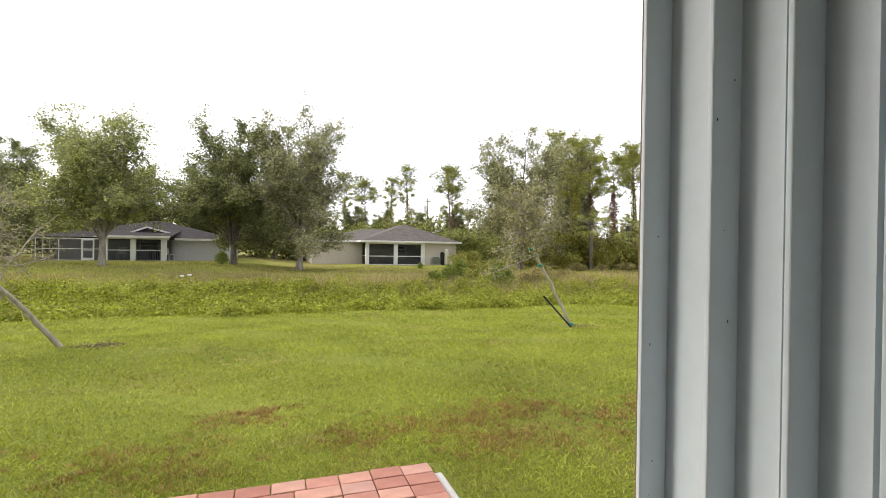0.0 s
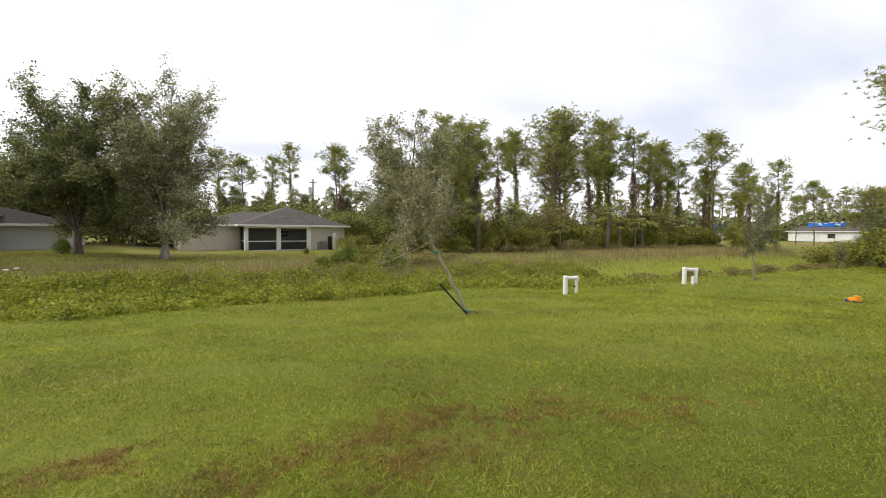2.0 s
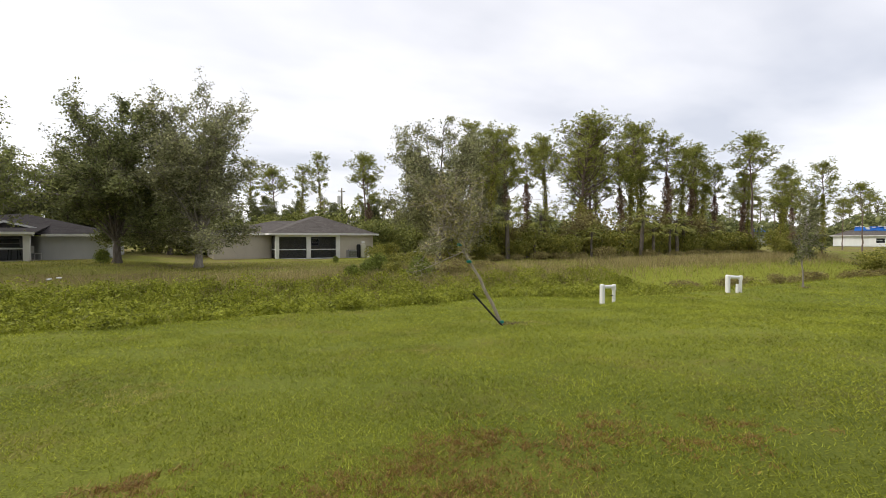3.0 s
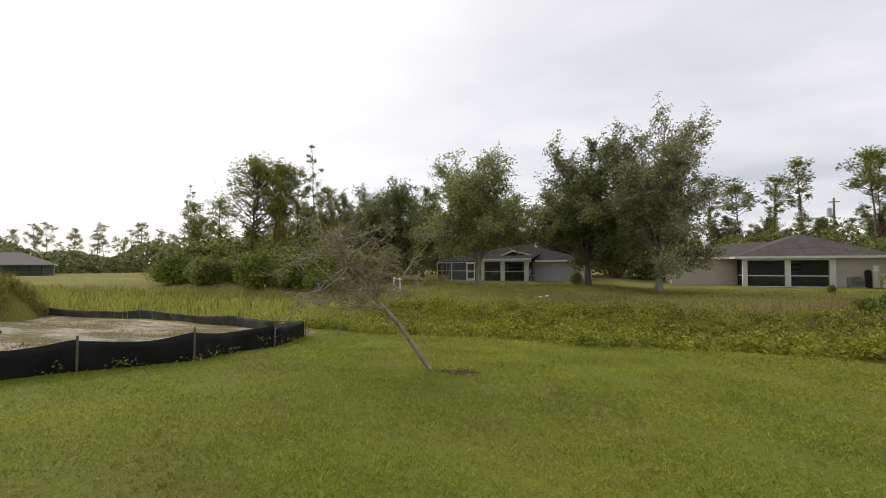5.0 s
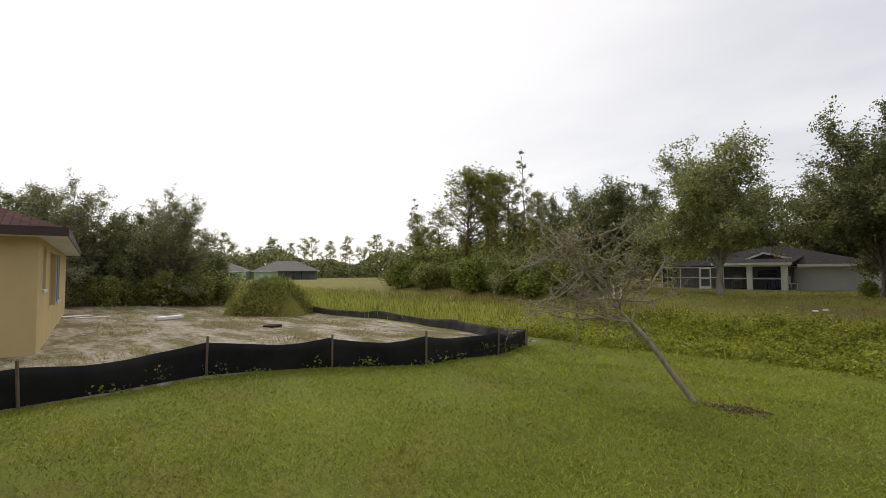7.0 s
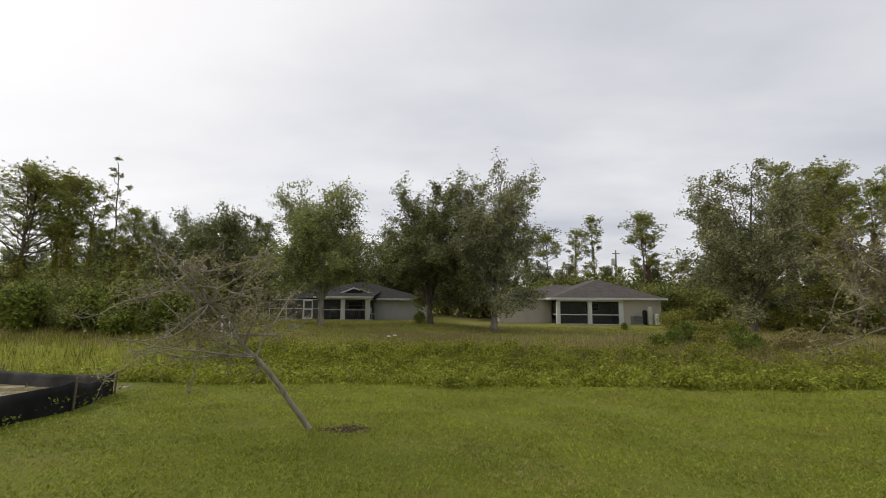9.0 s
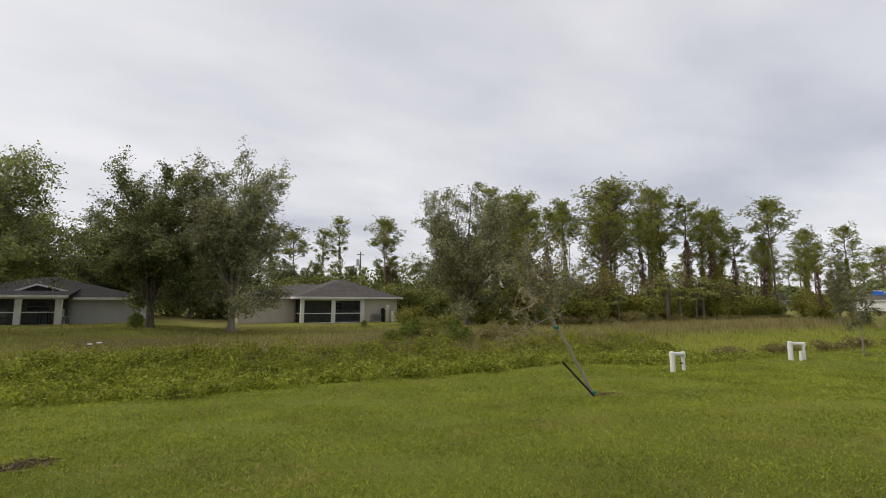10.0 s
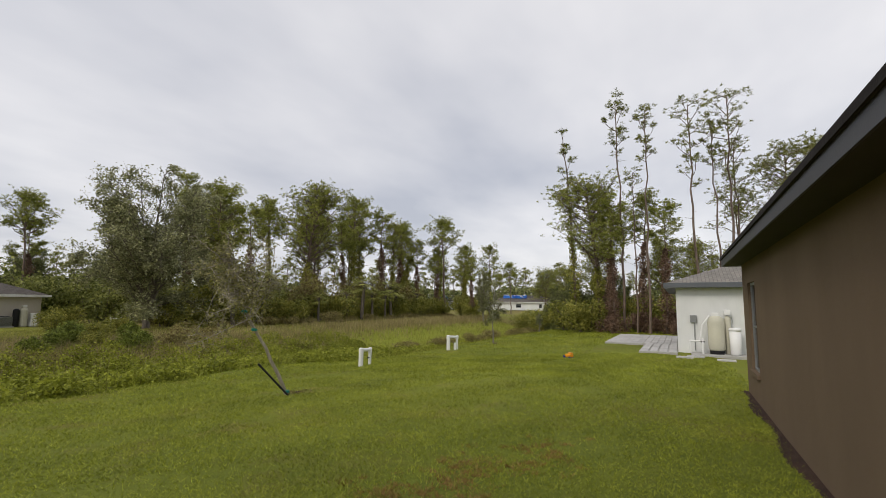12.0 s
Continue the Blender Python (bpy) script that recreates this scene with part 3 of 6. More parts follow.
def pine(seed, H, bare, R, limbs=16, trunk=0.17, dome=True, pads=3, per=15, needles=14, pad=0.46, rise=0.3, vine=0, vine_to=0.6, lean=0.03, dead=5, long=0.27):
    """A slash pine: bare bole, crooked limbs high up that carry flattened clouds of needle tufts, dead stubs, vines on the bole if wanted."""
    rng = np.random.default_rng(seed)
    w, tips = Wood(), []
    n = 14
    off = rng.normal(0, lean * H, 2)
    line = np.array([[off[0] * t * t, off[1] * t * t, H * 0.97 * t] + (rng.normal(0, 0.0035 * H, 3) * [1, 1, 0]) * (t > 0) for t in np.linspace(0, 1, n)])
    tv, tf = tube(line, list(np.linspace(trunk, trunk * 0.25, n)), 7)
    w.v.append(tv), w.f.append(tf)
    w.n += len(tv)

    def on(z):
        t = min(z / (H * 0.97), 0.999) * (n - 1)
        return line[int(t)] + (line[int(t) + 1] - line[int(t)]) * (t - int(t))

    for k in range(limbs):
        u = (k + rng.uniform(0, 0.9)) / limbs
        a = on(H * (bare + (0.97 - bare) * u))
        turn = k * 2.4 + rng.uniform(-0.6, 0.6)
        shape = math.sqrt(max(0.05, 1 - (0.95 * u) ** 2)) if dome else 0.55 + 0.45 * math.sin(math.pi * (0.15 + 0.8 * u))
        reach = R * shape * rng.uniform(0.6, 1.08)
        limb = bend(rng, a, (math.cos(turn), math.sin(turn), rise + 0.5 * u + rng.normal(0, 0.18)), reach, 6, 0.17, 0.09)
        w.add(limb, trunk * 0.3, trunk * 0.08, 4)
        for m in range(pads):
            q = limb[6 - m] + rng.normal(0, 0.12, 3) * reach * [1, 1, 0.4]
            size = pad * R * rng.uniform(0.45, 0.75) * (0.75 if m else 1.0)
            w.add(np.array([limb[max(4 - m, 1)], (limb[max(4 - m, 1)] + q) / 2 + [0, 0, -0.04], q]), trunk * 0.12, trunk * 0.04, 3)
            g = q + rng.normal(0, 0.5, (per, 3)) * [size, size, size * 0.62] + [0, 0, size * 0.2]
            for tip in g[:9]:
                w.add(np.array([q, (q + tip) / 2, tip]), trunk * 0.05, trunk * 0.02, 3)
            tips.append(g)
    for k in range(dead):
        a = on(H * rng.uniform(0.25, max(bare, 0.4)))
        turn = rng.uniform(0, 6.28)
        w.add(bend(rng, a, (math.cos(turn), math.sin(turn), rng.uniform(-0.1, 0.7)), R * rng.uniform(0.3, 0.8), 4, 0.22), trunk * 0.16, trunk * 0.03, 3)
    wood, crown = w.data(), tuft_quads(rng, np.concatenate(tips), needles, long)
    if not vine:
        return wood, crown, None
    z = rng.uniform(0, 1, vine) ** 0.8 * vine_to * H
    base = np.array([on(v) for v in z])
    r = 0.2 + 0.35 * (1 - z / (vine_to * H)) + 0.35 * np.maximum(0, np.sin(z * 1.7 + seed))
    a = rng.uniform(0, 6.28, vine)
    C = base + np.stack([np.cos(a), np.sin(a), 0 * a], 1) * (r * rng.uniform(0.3, 1.25, vine))[:, None]
    return wood, crown, leaf_quads(rng, C, 0.2, 0.12)


def clump(seed, rx, ry, h, leaves, leaf=0.16, lobes=9):
    """A shrub: several uneven lobes of leaves with some stems inside."""
    rng = np.random.default_rng(seed)
    w, C = Wood(), []
    for k in range(lobes):
        a, q = rng.uniform(0, 6.28), rng.uniform(0, 0.75)
        c = np.array([math.cos(a) * q * rx, math.sin(a) * q * ry, h * rng.uniform(0.3, 0.72)])
        s = np.array([rx, ry, h]) * rng.uniform(0.26, 0.42)
        d = rng.normal(0, 1, (leaves // lobes, 3))
        d /= np.linalg.norm(d, axis=1)[:, None]
        C.append(c + d * s * rng.uniform(0.55, 1.08, (len(d), 1)))
        w.add(bend(rng, (c[0] * 0.3, c[1] * 0.3, 0), c - [c[0] * 0.3, c[1] * 0.3, 0], np.linalg.norm(c) * 1.2, 4, 0.1), 0.03, 0.01, 4)
    C = np.concatenate(C)
    C[:, 2] = np.abs(C[:, 2]) + 0.03
    return w.data(), leaf_quads(rng, C, leaf, leaf * 0.6, up=0.6)


def fan_palm(seed, H, fronds=26, reach=1.1):
    """A cabbage palm: rough bole and a head of drooping fan leaves."""
    rng = np.random.default_rng(seed)
    w = Wood()
    line = np.array([[0.05 * H * t * t, 0.02 * H * math.sin(2 * t), H * t] for t in np.linspace(0, 1, 9)])
    w.add(line, 0.2, 0.15, 8)
    top, V, F, n = line[-1], [], [], 0
    for k in range(fronds):
        a, e = k * 2.4, rng.uniform(-0.7, 1.25)
        d = np.array([math.cos(a) * math.cos(e), math.sin(a) * math.cos(e), math.sin(e)])
        stalk = top + d * reach * 0.8
        w.add(np.array([top, (top + stalk) / 2 + [0, 0, 0.06], stalk]), 0.02, 0.012, 3)
        side = np.cross(d, [0, 0, 1.0])
        side /= np.linalg.norm(side) + 1e-9
        for s in np.linspace(-1.25, 1.25, 15):
            dd = d * math.cos(s) + side * math.sin(s)
            tip = stalk + dd * reach * 0.85 * rng.uniform(0.85, 1.1) - np.array([0, 0, 0.25 * reach])
            q = np.cross(dd, [0, 0, 1.0]) * 0.035
            V += [stalk, stalk + dd * reach * 0.4 + q, tip, stalk + dd * reach * 0.4 - q]
            F.append([n, n + 1, n + 2, n + 3])
            n += 4
    return w.data(), (np.array(V), np.array(F))


def plant(name, made, mats, label, category, at, names=("trunk", "crown"), group="", scale=1.0, turn=0.0):
    """Links the made meshes as the parts of one plant."""
    root = thing(name, at, label, category, group, turn=turn)
    root.scale = (scale,) * 3
    for piece, mat, nm in zip(made, mats, names):
        if piece is not None:
            mesh_ob(nm, piece[0], piece[1], mat, root, smooth=nm in ("trunk", "stem"))
    return root


def again(ob, x, y, scale=1.0, turn=0.0, label="", sink=0.0):
    c = copy_thing(ob, pose(x, y, gz(x, y) - sink, 0, 0, turn))
    c.scale = (scale,) * 3
    if label:
        c["label"] = label
    return c


# ---- buildings ----
def wall_bm(axis, at, thick, a0, a1, z0, z1, holes=()):
    """A wall along x or y with openings (a0, a1, z0, z1) that go right through."""
    bm = bmesh.new()
    cuts = sorted({a0, a1, *(h[0] for h in holes), *(h[1] for h in holes)})
    for u0, u1 in zip(cuts, cuts[1:]):
        spans, low = [], z0
        for h in sorted((h for h in holes if h[0] <= u0 and h[1] >= u1), key=lambda h: h[2]):
            if h[2] > low:
                spans.append((low, h[2]))
            low = h[3]
        if low < z1:
            spans.append((low, z1))
        for s0, s1 in spans:
            if axis == "x":
                box(u0, u1, at - thick, at, s0, s1, bm=bm)
            else:
                box(at - thick, at, u0, u1, s0, s1, bm=bm)
    bmesh.ops.remove_doubles(bm, verts=bm.verts, dist=0.0005)
    return bm


def window_unit(parent, axis, at, a0, a1, z0, z1, frame="trim", bars=1):
    """A window set in a wall's opening: frame, meeting rail, sill and panes."""
    root = new("window")
    root.parent = parent

    def b(u0, u1, p0, p1, s0, s1):
        return box(u0, u1, at + p0, at + p1, s0, s1) if axis == "x" else box(at + p0, at + p1, u0, u1, s0, s1)

    f = 0.05
    for nm, u in (("window_frame", (a0, a1, -0.12, -0.06, z1 - f, z1)), ("window_frame", (a0, a1, -0.12, -0.06, z0, z0 + f)), ("window_frame", (a0, a0 + f, -0.12, -0.06, z0 + f, z1 - f)), ("window_frame", (a1 - f, a1, -0.12, -0.06, z0 + f, z1 - f)), ("window_sill", (a0 - 0.05, a1 + 0.05, 0.003, 0.05, z0 - 0.07, z0))):
        part(nm, b(*u), M[frame], root)
    mid = (z0 + z1) / 2
    if bars:
        part("meeting_rail", b(a0 + f, a1 - f, -0.11, -0.065, mid - 0.02, mid + 0.02), M[frame], root)
    part("pane", b(a0 + f, a1 - f, -0.10, -0.085, z0 + f, mid - 0.02 if bars else z1 - f), M["glass"], root)
    if bars:
        part("pane", b(a0 + f, a1 - f, -0.10, -0.085, mid + 0.02, z1 - f), M["glass"], root)
    return root


def own_house():
    """The house out of whose sliding door the way leads."""
    wall = tagged(part("wall_north", wall_bm("x", -0.25, 0.2, -7.5, 11.8, -0.15, 2.88, [(-1.35, 1.062, 0.0, 2.42), (9.9, 10.95, 0.62, 2.42)]), M["brown"], None), "taupe stucco house wall with a window and a sliding door opening", "wall", kind="structure")
    part("door_reveal", box(1.02, 1.061, -0.287, -0.2505, 0.0, 2.42, 0.004), M["brown"], wall)
    tagged(part("wall_east", wall_bm("y", 11.8, 0.2, -6.8, -0.452, -0.15, 2.88), M["brown"], None), "taupe stucco end wall of the house", "wall", kind="structure")
    tagged(part("wall_west", wall_bm("y", -7.3, 0.2, -6.8, -0.452, -0.15, 2.88), M["brown"], None), "taupe stucco end wall of the house", "wall", kind="structure")
    # back wall out of view; three openings added to let daylight onto the jamb
    tagged(part("wall_south", wall_bm("x", -6.8, 0.2, -7.5, 11.8, -0.15, 2.88, [(-5.5, -2.5, 0.5, 2.4), (-1.2, 1.6, 0.05, 2.4), (3.0, 6.0, 0.5, 2.4)]), M["brown"], None), "unseen taupe back wall with openings added to light the room", "wall", kind="structure")
    tagged(part("floor", box(-7.25, 11.55, -6.78, -0.46, -0.1, -0.004), M["tilefloor"], None), "pale tiled floor inside the house", "floor", kind="structure")
    tagged(part("ceiling", box(-7.25, 11.55, -6.78, -0.46, 2.7, 2.8), M["drywall"], None), "painted flat ceiling of the room", "ceiling", kind="structure")
    tagged(part("roof", hip_roof(-8.0, 12.15, -7.4, 0.10, 3.03, 2.4), M["roof_dark"], None), "charcoal shingle hip roof over the taupe house", "roof", kind="structure")
    bm = box(-8.0, 12.15, 0.10, 0.122, 2.87, 3.07)
    box(12.15, 12.172, -7.4, 0.122, 2.87, 3.07, bm=bm)
    tagged(part("fascia", bm, M["fascia"], None), "dark metal fascia along the eave", "fascia", kind="structure")
    bm = box(-8.02, 12.2, 0.124, 0.15, 3.02, 3.085)
    box(12.174, 12.2, -7.4, 0.123, 3.02, 3.085, bm=bm)
    tagged(part("drip_edge", bm, M["roof_dark"], None), "dark shingle edge overhanging the fascia", "roof edge", kind="structure")
    bm = box(-8.0, 12.148, -0.249, 0.098, 2.87, 2.89)
    box(11.801, 12.148, -7.4, -0.25, 2.87, 2.89, bm=bm)
    tagged(part("soffit", bm, M["soffit"], None), "dark soffit under the overhanging eave", "soffit", kind="structure")
    # window near the far corner
    win = tagged(new("window_1"), "single-hung window with dark frame in the stucco wall", "window", kind="structure")
    f = 0.05
    for u in ((9.9, 10.95, 2.37, 2.42), (9.9, 10.95, 0.62, 0.67), (9.9, 9.95, 0.67, 2.37), (10.9, 10.95, 0.67, 2.37)):
        part("window_frame", box(u[0], u[1], -0.37, -0.30, u[2], u[3]), M["metal"], win)
    part("meeting_rail", box(9.95, 10.9, -0.355, -0.305, 1.5, 1.54), M["metal"], win)
    part("pane", box(9.95, 10.9, -0.34, -0.325, 0.67, 1.5), M["glass"], win)
    part("pane", box(9.95, 10.9, -0.34, -0.325, 1.54, 2.37), M["glass"], win)
    part("window_sill", box(9.85, 11.0, -0.247, -0.20, 0.55, 0.62), M["brown"], win)
    # sliding door frame: a jamb of stepped tracks, head and sill
    door = tagged(new("door_1"), "open sliding glass door with grey-white aluminium track frame", "door", kind="structure")
    for i, y in enumerate((-0.294, -0.384, -0.461, -0.529)):
        part("track_fin", box(0.985, 1.023, y - 0.006, y, 0.0, 2.40, 0.0015), M["frame"], door)
        if i:
            part("track_lip", box(1.001, 1.023, y + 0.012, y + 0.017, 0.0, 2.40), M["frame"], door)
    part("jamb", box(1.023, 1.06, -0.56, -0.288, 0.0, 2.42), M["frame"], door)
    # room wall's edge inside the frame, given a near-black brown
    part("inner_seal", box(0.99, 1.06, -0.60, -0.562, 0.0, 2.42), M["inner_edge"], door)
    part("head_frame", box(-1.35, 0.985, -0.55, -0.29, 2.35, 2.415), M["frame"], door)
    part("sill_track", box(-1.35, 0.985, -0.55, -0.29, 0.0, 0.03), M["frame"], door)
    part("door_panel_frame", box(-1.35, -1.27, -0.46, -0.42, 0.03, 2.35), M["frame"], door)
    rng = random.Random(4)
    bm = bmesh.new()
    for _ in range(26):
        z, y = rng.uniform(0.9, 2.3), rng.choice((-0.301, -0.391, -0.468))
        x = rng.uniform(0.989, 1.015)
        box(x, x + rng.uniform(0.0005, 0.0014), y - 0.0006, y, z, z + rng.uniform(0.0005, 0.003), bm=bm)
    part("dirt_specks", bm, M["dust"], door, "small dark specks of dirt")
    return wall


own_house()


def soil_strip():
    """Bare shaded soil along the foot of the wall."""
    rng = np.random.default_rng(3)
    n = 150
    V, F = [], []
    for i in range(n + 1):
        x = 1.9 + (11.9 - 1.9) * i / n
        w = 0.15 + 0.06 * math.sin(x * 2.1) + rng.uniform(-0.02, 0.02)
        for y in (-0.249, -0.249 + w * 0.6, -0.249 + w):
            V.append((x, y, gz(x, y) + (0.022 if y < -0.249 + w * 0.9 else -0.004) + rng.uniform(0, 0.006)))
    for i in range(n):
        for j in range(2):
            a = i * 3 + j
            F.append((a, a + 3, a + 4, a + 1))
    tagged(mesh_ob("soil_strip", V, F, M["soil"], smooth=True), "bare dark soil strip along the stucco wall", "soil", kind="structure")


soil_strip()


def patio():
    slab = tagged(part("patio", box(-1.78, 1.70, -0.248, 2.70, -0.1, -0.012), M["concrete"], None), "red clay paver patio behind the house, edged with mortar", "patio", kind="structure")
    part("edging", box(1.685, 1.775, -0.2, 2.66, -0.1, 0.012, 0.015), M["concrete"], slab, "rough grey mortar edging")
    meshes = {}

    def brick(w, d):
        key = (round(w, 3), round(d, 3))
        if key not in meshes:
            bm = box(-w / 2 + 0.003, w / 2 - 0.003, -d / 2 + 0.003, d / 2 - 0.003, -0.05, 0.0, 0.008)
            me = bpy.data.meshes.new("paver")
            bm.to_mesh(me)
            bm.free()
            me.materials.append(M["paver"])
            meshes[key] = me
        return meshes[key]

    rng = random.Random(2)
    rest = bmesh.new()
    # a border course along the far edge and down the open side, then rows of mixed sizes
    rows = [(2.775, 0.155)]
    y = 2.62
    while y > 0.0:
        d = rng.choice((0.155, 0.155, 0.23))
        rows.append((y, d))
        y -= d
    for i, (y, d) in enumerate(rows):
        x = 1.70
        widths = []
        while x > -1.7:
            w = 0.23 if i == 0 else rng.choice((0.155, 0.23, 0.23, 0.155 if d > 0.2 else 0.31))
            if i and x > 1.69:
                w = 0.23
            widths.append((x - w / 2, w))
            x -= w
        for cx, w in widths:
            tilt = rng.uniform(-0.004, 0.004)
            if y > 0.3:
                ob = new("paver", brick(w, d))
                ob.parent = slab
                ob.matrix_basis = pose(cx, y - d / 2, 0.045 + tilt, rng.uniform(-0.6, 0.6), rng.uniform(-0.6, 0.6), rng.uniform(-0.8, 0.8))
            else:
                box(cx - w / 2 + 0.004, cx + w / 2 - 0.004, y - d + 0.004, y - 0.004, -0.005, 0.045 + tilt, bm=rest)
    tagged(part("paver_field", rest, M["paver"], slab), kind="stuff")


patio()


def house_a():
    """The beige house straight across the canal, with a screened porch."""
    h = thing("house", (3.2, 40.85, gz(9, 41) - 0.05), "beige stucco bungalow with brown hip roof and screened back porch", "house")
    H = 2.07
    part("wall", wall_bm("x", 2.15, 0.2, 0.0, 4.45, 0, H), M["beige"], h)
    part("wall", wall_bm("y", 0.2, 0.2, 2.15, 11, 0, H), M["beige"], h)
    part("wall", wall_bm("x", 0.0, 0.2, 9.85, 12.9, 0, H), M["beige"], h)
    part("wall", wall_bm("y", 12.9, 0.2, 0.0, 11, 0, H), M["beige"], h)
    part("wall", wall_bm("x", 11, 0.2, 0.0, 12.9, 0, H), M["beige"], h)
    part("porch_wall", wall_bm("x", 2.9, 0.15, 4.45, 9.85, 0, H, [(7.6, 8.8, 1.1, 1.75)]), M["beige"], h)
    part("porch_wall", wall_bm("y", 10.0, 0.15, 0.0, 2.8, 0, H), M["beige"], h)
    window_unit(h, "x", 2.9, 7.6, 8.8, 1.1, 1.75)
    part("sliding_door", box(5.3, 7.0, 2.905, 2.96, 0.05, 1.95), M["glass"], h)
    part("curtain", box(5.35, 6.4, 2.96, 2.985, 0.08, 1.9), M["pale"], h)
    part("porch_floor", box(4.45, 9.85, -0.25, 2.75, 0.0, 0.06), M["concrete"], h)
    part("porch_ceiling", box(4.45, 9.85, -0.2, 2.75, H - 0.05, H - 0.01), M["trim"], h)
    for x0, x1 in ((4.45, 4.75), (6.97, 7.32), (9.5, 9.85)):
        part("post", box(x0, x1, -0.25, 0.05, 0.0, H - 0.02, 0.01), M["trim"], h)
    part("beam", box(4.45, 9.85, -0.22, 0.02, H - 0.16, H - 0.02), M["trim"], h)
    for x0, x1 in ((4.75, 6.97), (7.32, 9.5)):
        part("screen", box(x0, x1, -0.105, -0.10, 0.06, H - 0.16), M["screen"], h)
        part("rail", box(x0, x1, -0.13, -0.075, 0.80, 0.87), M["trim"], h)
        part("kick_rail", box(x0, x1, -0.13, -0.075, 0.06, 0.11), M["trim"], h)
    part("side_screen", box(4.55, 4.555, 0.05, 2.1, 0.06, H - 0.1), M["screen"], h)
    part("side_rail", box(4.53, 4.58, 0.05, 2.1, 0.80, 0.87), M["trim"], h)
    part("roof", hip_roof(-0.5, 13.3, 1.65, 11.5, H + 0.1, 1.28, inset=6.0), M["roof"], h)
    part("roof", hip_roof(3.95, 13.3, -0.55, 8.9, H + 0.104, 1.66, inset=3.0), M["roof"], h)
    bm = box(3.95, 13.3, -0.575, -0.552, H - 0.02, H + 0.14)
    box(-0.5, 3.95, 1.625, 1.648, H - 0.02, H + 0.14, bm=bm)
    box(3.925, 3.948, -0.575, 1.62, H - 0.02, H + 0.14, bm=bm)
    box(13.302, 13.325, -0.575, 8.9, H - 0.02, H + 0.14, bm=bm)
    part("fascia", bm, M["trim"], h, "white painted fascia")
    part("soffit", box(3.96, 13.29, -0.54, 0.0, H - 0.015, H), M["trim"], h)
    part("vent_pipe", rod((2.6, 4.2, H + 0.4), (2.6, 4.2, H + 1.35), 0.05), M["trim"], h)
    part("downpipe", rod((11.2, -0.03, 0.1), (11.2, -0.03, H), 0.03), M["beige"], h)
    part("meter", box(10.6, 10.75, -0.09, -0.002, 0.9, 1.2, 0.01), M["metal"], h)
    ac = thing("air_conditioner", (14.0, 40.35, gz(14, 40.3)), "grey outdoor air conditioner unit beside the beige house", "air conditioner")
    part("casing", box(-0.38, 0.38, -0.32, 0.32, 0.05, 0.68, 0.02), M["metal"], ac)
    for i in range(9):
        part("slat", box(-0.35, 0.35, -0.335, -0.322, 0.12 + i * 0.058, 0.135 + i * 0.058), M["black"], ac)
    part("fan_guard", rod((0, 0, 0.682), (0, 0, 0.71), 0.3, 16), M["black"], ac)
    part("pad", box(-0.45, 0.45, -0.4, 0.4, -0.05, 0.048), M["concrete"], ac)
    tk = thing("water_filter", (15.0, 40.2, gz(15, 40.2)), "white water treatment tanks standing by the house wall", "water tank")
    part("tank", spun([(0.02, 0), (0.2, 0.02), (0.22, 0.1), (0.22, 1.1), (0.14, 1.25), (0.05, 1.3)], 14), M["tank"], tk)
    part("valve_head", box(-0.12, 0.12, -0.1, 0.1, 1.3, 1.45, 0.02), M["pvc"], tk)
    part("brine_tank", box(0.32, 0.72, -0.2, 0.2, 0, 0.9, 0.04), M["pvc"], tk)
    part("pressure_tank", spun([(0.02, 0), (0.18, 0.02), (0.18, 1.1), (0.08, 1.2)], 12, (-0.42, 0, 0)), M["black"], tk)


house_a()


